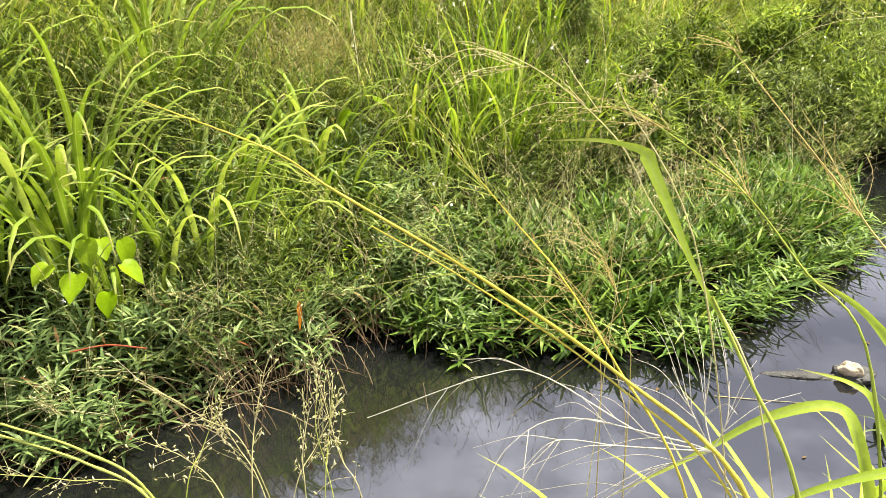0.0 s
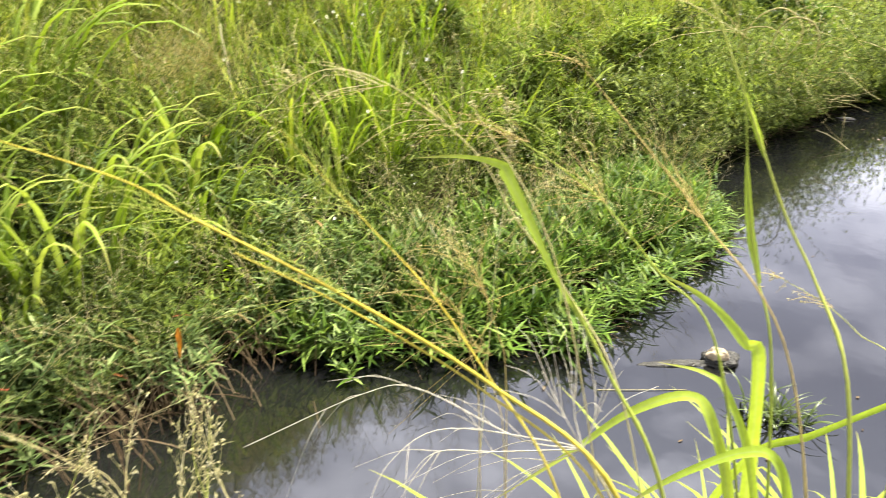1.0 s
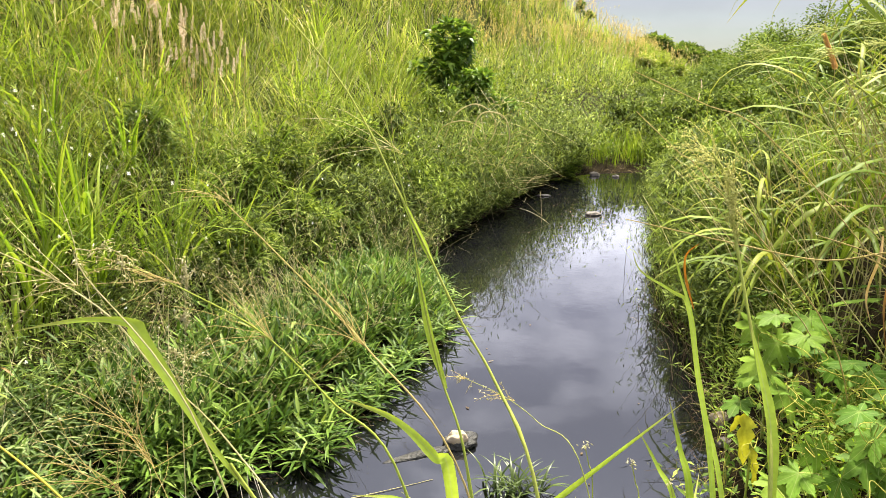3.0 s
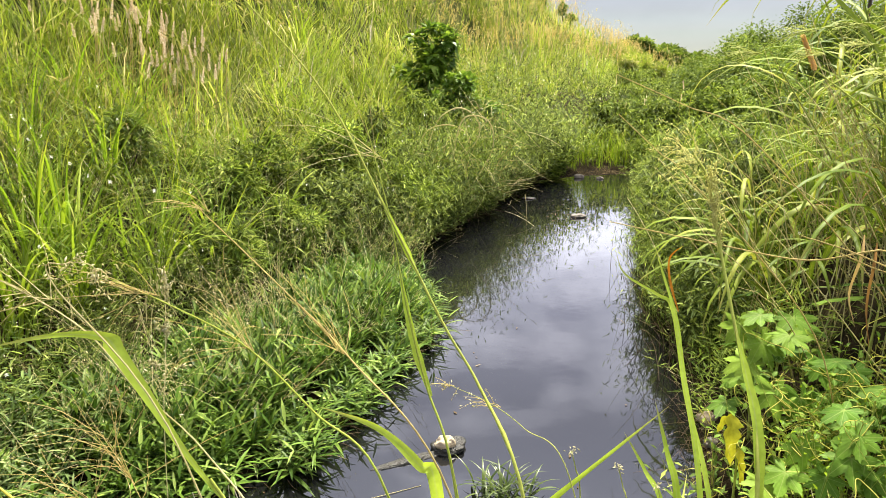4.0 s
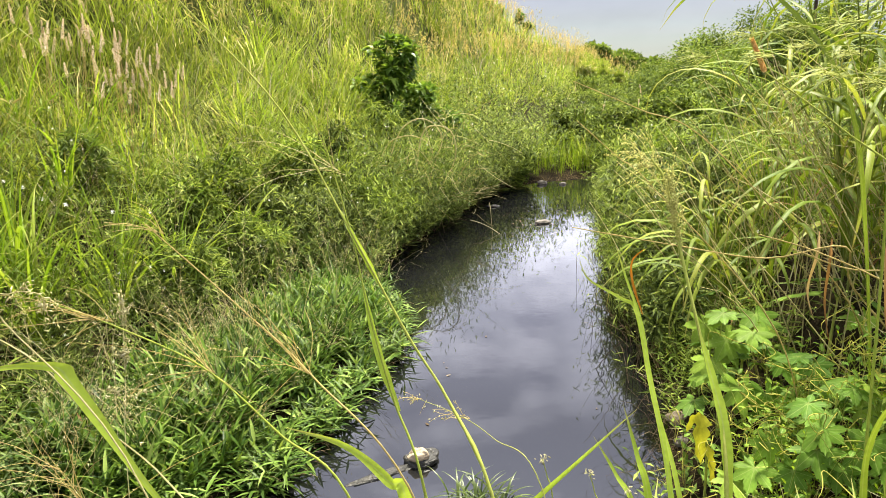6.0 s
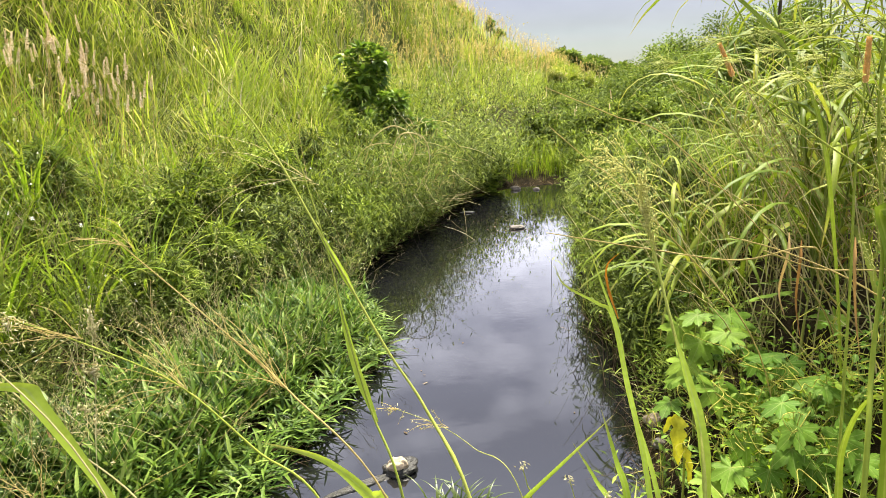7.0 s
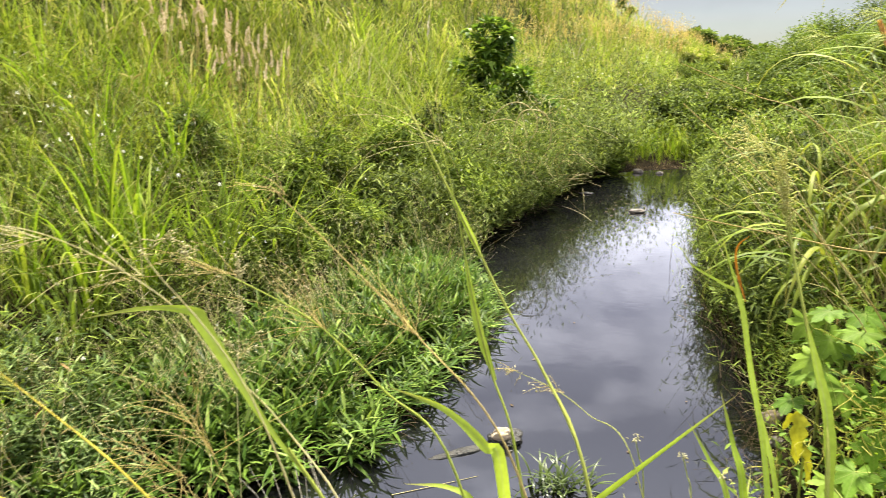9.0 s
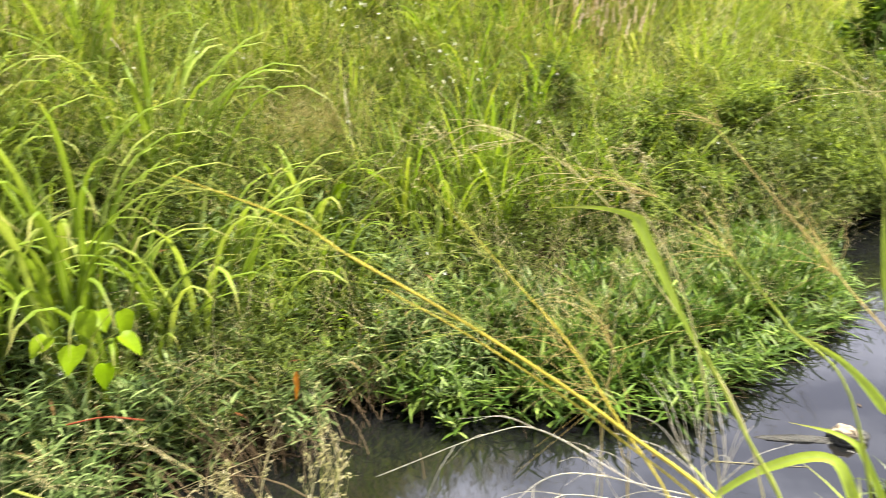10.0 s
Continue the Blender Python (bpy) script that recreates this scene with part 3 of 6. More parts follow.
def water_weed():
    lv, st = Heap(), Heap()
    x, y = scatter(9000, -2.6, 0.3, 2.2, 7.4)
    dw, dl = water_distance(x, y), line_distance(x, y, FOOT_LEFT)
    ok = (dw > 0.04) & (dl < -0.08 + 0.18 * wobble(x * 2, y * 2) + rng.exponential(0.10, len(x))) & (x + 2.35 > 0.0)
    ok &= wobble(x * 4.3 + 2.0, y * 4.3) + 0.5 * wobble(x * 9.0, y * 9.0) > -0.28
    x, y, dw = x[ok], y[ok], dw[ok]
    b = ground_points(x, y)
    lump = wobble(x * 3.3, y * 3.3) + 0.5 * wobble(x * 8, y * 8)
    h = (0.10 + 0.15 * np.clip(dw / 0.6, 0, 1) + 0.10 * lump) * rng.uniform(0.6, 1.3, len(x))
    plants(lv, st, b, np.maximum(h, 0.05), 7, 0.235, 0.0128, 1.2, 0.70, 0.20, True, 0.002, 0.5, tone=tones(len(x)))
    # shoots that lie out over the water
    x, y = scatter(9000, -2.2, 0.4, 2.2, 7.2)
    dw, dl = water_distance(x, y), line_distance(x, y, FOOT_LEFT)
    e = (dw < 0.10) & (dw > -0.09) & (dl < 0.1) & (x > -2.0) & (rng.uniform(0, 1, len(x)) < np.clip(0.75 + dw * 4.5, 0, 1)) & (wobble(x * 5.0, y * 5.0) > -0.35)
    be = np.stack([x[e], y[e], np.full(e.sum(), 0.015)], -1)
    plants(lv, st, be, rng.uniform(0.05, 0.17, e.sum()), 6, 0.20, 0.0110, 1.5, 0.40, 0.20, True, 0.002, 0.6, tone=tones(e.sum()) * 0.8)
    stuff("water_weed", lv, M_WEED, "mat of bright green lance-leaved weed growing into the creek", "weeds")
    stuff("water_weed_stems", st, M_FINE, "thin green stems of the lance-leaved creek weed", "weed stems")


def edge_weed():
    lv, st, dd = Heap(), Heap(), Heap()
    x, y = scatter(4500, -5.2, -1.7, -0.6, 3.4)
    dw, dl = water_distance(x, y), line_distance(x, y, FOOT_LEFT)
    ok = (dw > 0.0) & (dl < 0.75 + 0.3 * wobble(x * 2, y * 2)) & (x < -1.75)
    ok &= wobble(x * 4.7 + 1.0, y * 4.7) + 0.5 * wobble(x * 10.0, y * 10.0) > -0.38
    x, y, dw = x[ok], y[ok], dw[ok]
    lump = wobble(x * 3.3, y * 3.3) + 0.5 * wobble(x * 8, y * 8)
    h = rng.uniform(0.2, 0.45, len(x)) * np.clip(0.55 + dw, 0.5, 1.1) * (1 + 0.4 * lump)
    plants(lv, st, ground_points(x, y), np.maximum(h, 0.08), 12, 0.165, 0.0098, 0.8, 0.50, 0.30, True, 0.002, 0.42, tone=tones(len(x)))
    stuff("edge_weed", lv, M_WILLOW, "dull green willow-leaved weed hanging over the water's edge", "weeds")
    stuff("edge_weed_stems", st, M_FINE, "green stems of the willow-leaved weed", "weed stems")
    # dead brown stems under the overhang, both at the cove and along the lip
    x, y = scatter(40000, -5.0, 3.2, -0.6, 13.5)
    dw = water_distance(x, y)
    ok = np.abs(dw - 0.04) < 0.10
    x, y = x[ok][:5200], y[ok][:5200]
    a = np.stack([x, y, np.maximum(height(x, y), 0.0) + rng.uniform(0.0, 0.05, len(x))], -1)
    dirs = unit(rng.normal(0, 1, (len(x), 3)) * np.array((1, 1, 0.5)) + np.array((0.35, -0.2, 0.35)))
    ribbons(dd, a, a + dirs * rng.uniform(0.06, 0.3, len(x))[:, None], 0.0018, rng.uniform(-0.02, 0.05, len(x)))
    stuff("dead_stems", dd, M_DEAD, "tangle of dead brown stems along the waterline", "dead stems")


def mounds(x, y, r, dw, stems, tall, spread):
    """Stems that splay from common crowns: foot points, heights and outward leans."""
    n = len(x)
    a = rng.uniform(0, 2 * math.pi, (n, stems))
    q = np.sqrt(rng.uniform(0, 1, (n, stems)))
    rad = spread * rng.uniform(0.7, 1.3, n)[:, None] * q * 0.55
    fx, fy = (x[:, None] + rad * np.cos(a)).ravel(), (y[:, None] + rad * np.sin(a)).ravel()
    hh = (tall[:, None] * (1.05 - 0.40 * q ** 2) * rng.uniform(0.8, 1.15, (n, stems))).ravel()
    lean = (0.05 + 1.05 * q).ravel()
    keep = water_distance(fx, fy) > -0.06
    return fx[keep], fy[keep], hh[keep], lean[keep], a.ravel()[keep], np.repeat(r, stems)[keep], np.repeat(tones(n), stems)[keep]


def florets(heap, at, size, petals):
    """Small open flowers at the points at, each turned its own way."""
    n = unit(rng.normal(0, 0.5, at.shape) + np.array((0.3, -0.8, 0.7)))
    e1 = unit(np.cross(n, UP))
    e2 = np.cross(n, e1)
    for j in range(petals):
        a = j * 2 * math.pi / petals
        leaves(heap, at, e1 * math.cos(a) + e2 * math.sin(a) + n * 0.25, size, size * 0.36, 0.0, False)


def bank_weed():
    """Fine-leaved olive weeds in mounds on the lower slopes of both banks."""
    lv, gv, st, fl = Heap(), Heap(), Heap(), Heap()
    for side, n in ((1, 5000), (-1, 3000)):
        x, y, r = scatter_far(n, 2.2, 30, -75, 44)
        dw = water_distance(x, y)
        dl, dr = line_distance(x, y, FOOT_LEFT), -line_distance(x, y, FOOT_RIGHT)
        if side == 1:
            ok = (dw > 0.05) & ((dl > np.interp(y, [2.4, 3.2, 6.0, 7.2], [-0.1, 0.62, 0.62, -0.1])) | ((dl > 0.02) & (rng.uniform(0, 1, len(x)) < 0.70))) & (dl < 2.3 + 0.8 * wobble(x, y)) & ((x > -3.0) | (y > 2.8) | (dl > 0.6))
            ok |= (dl < 0.2) & (dr < 0.2) & (dw > 0.25) & (y > 13.0)
        else:
            ok = (dw > 0.12) & (dr > -0.15) & (dr < np.interp(y, [4.0, 7.0], [0.7, 3.5])) & (y > 3.3)
        ok &= (wobble(x * 2.6 + 1.0, y * 2.6) + 0.5 * wobble(x * 6.0, y * 6.0) > 0.05) | (r > 14)
        x, y, r, dw = x[ok], y[ok], r[ok], dw[ok]
        # a denser fringe that leans out over the water farther along
        ex, ey = scatter(9000, -1.2, 4.2, 5.0, 14.0)
        ew = water_distance(ex, ey)
        eo = (ew > (0.03 if side == 1 else 0.14)) & (ew < 0.55) & ((line_distance(ex, ey, FOOT_LEFT) > -0.35) & (ey > 6.6) if side == 1 else (-line_distance(ex, ey, FOOT_RIGHT) > -0.2))
        ex, ey, ew = ex[eo][:900], ey[eo][:900], ew[eo][:900]
        x, y, r, dw = np.concatenate([x, ex]), np.concatenate([y, ey]), np.concatenate([r, np.hypot(ex, ey)]), np.concatenate([dw, ew])
        tall = (0.34 + 0.34 * np.clip(dw / 0.9, 0, 1) + (0.30 if side == 1 else -0.06) * np.clip((r - 6.0) / 3.0, 0, 1)) * rng.uniform(0.5, 1.55, len(x)) * (1 + 0.45 * wobble(x * 1.9, y * 1.9))
        far_off = np.hypot(x + 3.85, y - 4.0) > 0.36
        x, y, r, dw, tall = x[far_off], y[far_off], r[far_off], dw[far_off], tall[far_off]
        fx, fy, hh, lean, az, rr, tn = mounds(x, y, r, dw, 13, tall, 0.26)
        b = ground_points(fx, fy)
        aim = lean[:, None] * np.stack([np.cos(az), np.sin(az), np.zeros(len(az))], -1)
        for near, k, L, w in ((rr < 6.0, 14, 0.120, 0.0062), ((rr >= 6.0) & (rr < 12), 10, 0.15, 0.0095), (rr >= 12, 7, 0.19, 0.019)):
            grey = wobble(fx * 1.5 + 2.0, fy * 1.5) + 0.6 * wobble(fx * 4.1, fy * 4.1) > (-0.1 if side == 1 else 0.35)
            for pick, heap, f in ((near & grey, gv, 0.8), (near & ~grey, lv, 1.0)):
                if pick.sum():
                    plants(heap, st if L < 0.125 else None, b[pick], hh[pick], k, L * f, w * f, 0.7, 0.62, 0.18, False, 0.0016, 0.75, aim[pick], tone=tn[pick])
        grow = 1 + np.maximum(rr - 6, 0) / 14
        k = rng.uniform(0, 1, len(fx)) < 0.022
        t = b[k] + UP * (hh[k] * 1.05)[:, None] + rng.normal(0, 0.05, (k.sum(), 3)) * np.array((1, 1, 0.2))
        florets(fl, t, 0.013 * grow[k], 5)
    for cx, cy in ((-4.3, 4.9), (-3.4, 4.75), (-2.9, 4.9)):
        fx, fy = rng.normal(cx, 0.25, 14), rng.normal(cy, 0.2, 14)
        t = ground_points(fx, fy) + UP * rng.uniform(0.55, 0.8, 14)[:, None]
        florets(fl, t, np.full(14, 0.020), 6)
    stuff("bank_weed", lv, M_FINE, "dense olive green fine-leaved weeds on the creek banks", "weeds")
    stuff("grey_weed", gv, M_GREYWEED, "patches of darker grey-green small-leaved weed on the banks", "weeds")
    stuff("bank_weed_stems", st, M_FINE, "thin upright stems of the bank weeds", "weed stems")
    stuff("small_white_flowers", fl, M_FLOWER, "tiny white flowers dotted over the bank weeds", "flowers")


def meadow():
    """Tall grass in tussocks that covers the embankment, with a haze of seed heads."""
    bl, sd = Heap(), Heap()
    x, y, r = scatter_far(12500, 3.4, 80, -80, 42)
    dl, dr = line_distance(x, y, FOOT_LEFT), -line_distance(x, y, FOOT_RIGHT)
    mix = wobble(x * 1.2, y * 1.2)
    ok = (dl > np.interp(y, [2.5, 3.5, 7.0, 9.0], [1.2, 1.75, 1.75, 1.2]) + 0.6 * mix) & (dl < 14)
    ok |= (dr > 2.2 + 0.4 * mix) & (dr < 18) & (y > 5.0)
    ok |= (dl > 0.6) & (dl < 2) & (rng.uniform(0, 1, len(x)) < 0.13)
    ok |= (dl < 0.3) & (dr < 0.3) & (y > 14) & (rng.uniform(0, 1, len(x)) < 0.5)
    ok &= np.hypot(x + 3.85, y - 4.0) > 0.36
    ok &= (wobble(x * 1.7 + 3.0, y * 1.7) + 0.6 * wobble(x * 4.6, y * 4.6) > -0.42) | (r > 16)
    x, y, r, dl = x[ok], y[ok], r[ok], dl[ok]
    k = 28
    n = len(x)
    tone = np.clip(tones(n) + 0.30 * wobble(x * 0.7 + 1.0, y * 0.7), 0, 1)
    tall = rng.uniform(0.45, 1.20, n) * (1 + 0.25 * wobble(x, y)) * np.clip(0.6 + 0.12 * dl, 0.6, 1.1) * (1 + 0.35 * np.clip((r - 14) / 20, 0, 1) + 0.30 * np.clip((r - 7) / 4, 0, 1) * np.clip((24 - r) / 8, 0, 1))
    a = rng.uniform(0, 2 * math.pi, (n, k))
    q = np.sqrt(rng.uniform(0, 1, (n, k)))
    size = (0.05 + 0.014 * r)[:, None]
    fx, fy = (x[:, None] + size * q * np.cos(a)).ravel(), (y[:, None] + size * q * np.sin(a)).ravel()
    rr = np.repeat(r, k)
    m = len(fx)
    sway = rng.uniform(0, 2 * math.pi, n)[:, None]
    yaw, lean = np.where(rng.uniform(0, 1, a.shape) < 0.45, sway, a + rng.normal(0, 0.5, a.shape)).ravel(), (0.08 + 0.35 * q).ravel() * rng.uniform(0.3, 1.3, m)
    long_, curl, wide = np.repeat(tall, k) * rng.uniform(0.55, 1.1, m), rng.uniform(0.3, 2.5, m), 0.0070 * (1 + rr / 14 + np.maximum(rr - 25, 0) / 14) * rng.uniform(0.5, 1.5, m)
    for far, segs in ((rr < 13, 3), (rr >= 13, 2)):
        blades(bl, ground_points(fx[far], fy[far]), long_[far], yaw[far], lean[far], curl[far], wide[far], segs, tone=np.repeat(tone, k)[far])
    stuff("meadow_grass", bl, M_MEADOW, "tall yellow-green grass covering the steep embankment", "grass")
    s = (rng.uniform(0, 1, m) < 0.004 + 0.06 * np.clip((rr - 8) / 12, 0, 1) + 0.34 * np.clip((np.repeat(dl, k) - 3.0) / 2.5, 0, 1)) & (np.repeat(dl, k) > 1.6)
    b = ground_points(fx[s], fy[s]) + UP * (np.repeat(tall, k)[s] * rng.uniform(0.75, 1.15, s.sum()))[:, None]
    g = 1 + rr[s] / 8
    for j in range(3):
        d = unit(np.stack([rng.normal(0, 0.5, len(b)), rng.normal(0, 0.5, len(b)), np.ones(len(b))], -1))
        leaves(sd, b + UP * (rng.uniform(0.0, 0.18, len(b)))[:, None], d, rng.uniform(0.08, 0.2, len(b)), 0.0022 * g, 0.4, False)
    stuff("seed_heads", sd, M_STRAW, "pale feathery seed heads over the embankment grass", "seed heads")


def thin_stalks():
    """Dry and green seed stalks that stand and lean all over the bank weeds."""
    th, sd = Heap(), Heap()
    x, y, r = scatter_far(2600, 2.2, 11, -78, 10)
    dl = line_distance(x, y, FOOT_LEFT)
    ok = (dl > -0.9) & (dl < 3.0) & (water_distance(x, y) > 0.05) & ((dl < 0.0) | (dl > 0.7))
    x, y, r = x[ok][:1000], y[ok][:1000], r[ok][:1000]
    a = ground_points(x, y)
    d = unit(np.stack([rng.normal(0.15, 0.55, len(x)), rng.normal(-0.1, 0.55, len(x)), np.ones(len(x))], -1))
    b = a + d * rng.uniform(0.45, 1.0, len(x))[:, None]
    ribbons(th, a, b, 0.0016, rng.uniform(0.0, 0.10, len(x)), 5)
    for j in range(7):
        c = a * (0.04 * j) + b * (1 - 0.04 * j)
        e = c + unit(d + rng.normal(0, 0.6, d.shape)) * rng.uniform(0.04, 0.15, len(x))[:, None]
        ribbons(th, c, e, 0.0008, 0.01, 1)
        leaves(sd, e, rng.normal(0, 1, e.shape), 0.012, 0.0028, 0.0, False)
    stuff("thin_stalks", th, M_STRAW, "thin pale seed stalks leaning over the bank weeds", "stalks")
    stuff("stalk_seeds", sd, M_SEED, "tiny pale seeds on the leaning stalks", "seeds")


thin_stalks()
water_weed()
edge_weed()
bank_weed()
meadow()

# ---------------------------------------------------------------- things: shared makers


def spline(pts, n=24):
    """A smooth run of n points through pts."""
    p = np.asarray(pts, float)
    p = np.vstack([2 * p[0] - p[1], p, 2 * p[-1] - p[-2]])
    t = np.linspace(0, len(p) - 3 - 1e-6, n)
    i = t.astype(int)
    f = (t - i)[:, None]
    a, b, c, d = p[i], p[i + 1], p[i + 2], p[i + 3]
    return 0.5 * (2 * b + (c - a) * f + (2 * a - 5 * b + 4 * c - d) * f ** 2 + (3 * b - a - 3 * c + d) * f ** 3)


def tube(heap, pts, r0, r1, n=24, sides=5, knots=0):
    c = spline(pts, n)
    t = unit(np.gradient(c, axis=0))
    e1 = unit(np.cross(t, np.array((0.3, 0.5, 0.81))))
    e2 = np.cross(t, e1)
    s = np.linspace(0, 1, n)
    r = r0 + (r1 - r0) * s
    if knots:
        r = r * (1 + 0.35 * np.exp(-((s * knots % 1) - 0.5) ** 2 / 0.002))
    a = np.linspace(0, 2 * math.pi, sides, endpoint=False)
    v = c[:, None, :] + r[:, None, None] * (np.cos(a)[None, :, None] * e1[:, None, :] + np.sin(a)[None, :, None] * e2[:, None, :])
    i = np.arange(n - 1)[:, None] * sides
    k = np.arange(sides)[None, :]
    k2 = (k + 1) % sides
    heap.add(v, f4=np.stack([i + k, i + k2, i + sides + k2, i + sides + k], -1).reshape(-1, 4))


def long_leaf(heap, pts, width, face=(0.2, -1.0, 0.35), n=22, fold=0.35, tip=2.5, foot=0.35, grow=3.0, profile=None):
    """A long folded leaf along pts; face: roughly where its upper side looks."""
    c = spline(pts, n)
    t = unit(np.gradient(c, axis=0))
    side = unit(np.cross(t, np.asarray(face, float)))
    nrm = np.cross(side, t)
    s = np.linspace(0, 1, n)
    w = width * 0.5 * np.minimum(foot + grow * s, 1.0) * (1 - s ** tip)
    if profile:
        w = width * 0.5 * np.interp(s, *zip(*profile))
    rip = 1 + 0.06 * np.sin(s * 31)
    w = (w * rip)[:, None]
    v = np.stack([c + side * w + nrm * w * fold, c, c - side * w + nrm * w * fold], 1)
    i = np.arange(n - 1)[:, None] * 3
    q = np.concatenate([np.concatenate([i + b, i + b + 1, i + b + 4, i + b + 3], 1) for b in (0, 1)])
    heap.add(v, f4=q, along=np.repeat(s, 3), across=np.tile((-1.0, 0.0, 1.0), n))


def grains(heap, o, size):
    """Small pointed seeds at o."""
    n = len(o)
    ax = unit(rng.normal(0, 1, (n, 3)) + np.array((0, 0, -0.6)))
    e1 = unit(np.cross(ax, np.array((0.2, 0.9, 0.37))))
    e2 = np.cross(ax, e1)
    L = (size * rng.uniform(0.7, 1.4, n))[:, None]
    ring = [o + L * 0.32 * (math.cos(a) * e1 + math.sin(a) * e2) for a in (0, 2.09, 4.19)]
    v = np.stack([o + ax * L, *ring, o - ax * L], 1)
    i0 = (np.arange(n) * 5)[:, None]
    heap.add(v, np.concatenate([i0 + np.array(t) for t in ((0, 1, 2), (0, 2, 3), (0, 3, 1), (4, 2, 1), (4, 3, 2), (4, 1, 3))]))


def sprays(threads, seeds, at, way, n, length, spread, seed_size=0.004, r=0.0006, per=7, sag=0.15):
    """Fine branches of a seed head that fan out round way."""
    way = unit(np.asarray(way, float))
    for _ in range(n):
        d = unit(way + rng.normal(0, spread, 3))
        L = length * rng.uniform(0.5, 1.15)
        a = np.asarray(at) + way * rng.uniform(-0.02, 0.02)
        b = a + d * L - UP * sag * L
        mid = (a + b) / 2 + UP * (sag * L * 0.5) + rng.normal(0, 0.06 * L, 3)
        tube(threads, [a, mid, b], r, r * 0.5, 7, 3)
        if per:
            c = spline([a, mid, b], 40)[rng.integers(10, 40, per)]
            grains(seeds, c + rng.normal(0, 0.003, c.shape), seed_size)


def rooted(pts):
    """Carries a stem on downwards to the ground."""
    p = np.asarray(pts, float)
    d = (p[0] - p[1])[:2]
    d = d / max(np.linalg.norm(d), 1e-6) * min(np.linalg.norm(d) * 2.0, 0.22)
    x, y = p[0, 0] + d[0], p[0, 1] + d[1]
    z = float(height(np.array([x]), np.array([y]))[0]) - 0.02
    mid = np.array((p[0, 0] + d[0] * 0.55, p[0, 1] + d[1] * 0.55, p[0, 2] * 0.6 + z * 0.4))
    return np.vstack([(x, y, z), mid, p])


def on_ground(x, y, up=0.0):
    return (x, y, float(height(np.array([x]), np.array([y]))[0]) + up)


# blades of several habits, one metre long, to be set in clumps
def blade_library(name, n, width, lean, curl, mat, bend=1.4):
    out = []
    for _ in range(n):
        h = Heap()
        blades(h, np.zeros((1, 3)), np.ones(1), np.zeros(1), np.array([rng.uniform(*lean)]), np.array([rng.uniform(*curl)]), np.array([width * rng.uniform(0.75, 1.2)]), 9, 0.4, bend)
        out.append(h.mesh(name, mat))
    return out


BROAD = blade_library("blade", 18, 0.046, (0.02, 0.40), (1.3, 3.0), M_TALLBLADE, 2.6) + blade_library("blade", 6, 0.036, (0.05, 0.30), (1.4, 2.6), M_TALLBLADE, 3.4)
ARCH = blade_library("arching_blade", 14, 0.027, (0.25, 0.85), (0.9, 2.4), M_NEAR)
STIFF = blade_library("upright_blade", 14, 0.026, (0.02, 0.32), (0.3, 1.9), M_GUINEA)
SLIM = blade_library("slim_blade", 12, 0.015, (0.02, 0.35), (0.4, 1.8), M_GUINEA)
REED = blade_library("reed_leaf", 14, 0.038, (0.25, 0.9), (1.2, 3.0), M_REED)
WET = blade_library("wet_blade", 8, 0.026, (0.10, 0.6), (0.6, 2.2), M_WETGRASS)
REED_DRY = blade_library("dry_reed_leaf", 8, 0.026, (0.9, 1.6), (1.2, 2.2), M_DRYLEAF)


def clump(x, y, n, tall, label, library, group, name="grass_clump", spread=0.10, low=0.5, squat=1.0):
    t = thing(name, label, "grass", on_ground(x, y, -0.02), group)
    for k in range(n):
        a, q = rng.uniform(0, 2 * math.pi), rng.uniform(0, 1)
        s = tall * rng.uniform(low, 1.1)
        m = pose(spread * q * math.cos(a), spread * q * math.sin(a), 0, 0, 0, math.degrees(a) + rng.uniform(-40, 40)) @ Matrix.Diagonal((s, min(s, 1.0) * rng.uniform(0.75, 1.0), s * squat, 1))
        part("blade", library[int(rng.integers(len(library)))], t, "", m)
    return t


# ---------------------------------------------------------------- left bank
for x, y, n, tall in ((-2.35, 4.3, 30, 1.1), (-2.05, 4.8, 28, 1.0), (-2.65, 4.75, 30, 1.15), (-2.9, 3.9, 30, 1.0), (-1.85, 5.5, 22, 0.9), (-2.2, 5.15, 26, 0.95), (-2.75, 5.7, 32, 1.15), (-2.55, 3.95, 28, 1.05), (-2.63, 4.35, 32, 1.15), (-3.0, 4.9, 26, 1.15), (-3.3, 5.6, 26, 1.1), (-2.95, 6.3, 24, 1.1), (-2.5, 6.6, 22, 1.0), (-3.5, 6.7, 24, 1.15), (-3.1, 7.2, 22, 1.1), (-2.1, 7.4, 20, 0.9), (-3.9, 5.9, 22, 1.1)):
    clump(x, y, n, tall, "bright upright tussock of grass rising out of the weeds", STIFF, "upright tussocks in the weeds", squat=1.05)
for x, y, n, tall in ((-3.45, 0.95, 40, 1.4), (-3.45, 1.75, 44, 1.5), (-3.05, 2.2, 36, 1.1), (-3.75, 2.55, 44, 1.4), (-2.85, 2.9, 34, 0.8), (-3.4, 3.3, 30, 0.6), (-3.3, 1.6, 34, 1.4), (-3.6, 1.3, 40, 1.5),
                      (-3.1, 1.75, 30, 1.0), (-3.2, 2.55, 34, 1.05), (-2.95, 2.5, 24, 0.85), (-3.05, 3.1, 30, 0.95), (-4.1, 1.6, 34, 1.2), (-4.5, 2.7, 30, 1.1), (-2.55, 3.75, 20, 0.65), (-4.0, 0.8, 30, 1.1), (-4.9, 1.9, 30, 1.2)):
    clump(x, y, n, tall, "bright green tussock of broad arching grass blades on the bank", BROAD, "broad-bladed tussocks on the bank", spread=0.30)
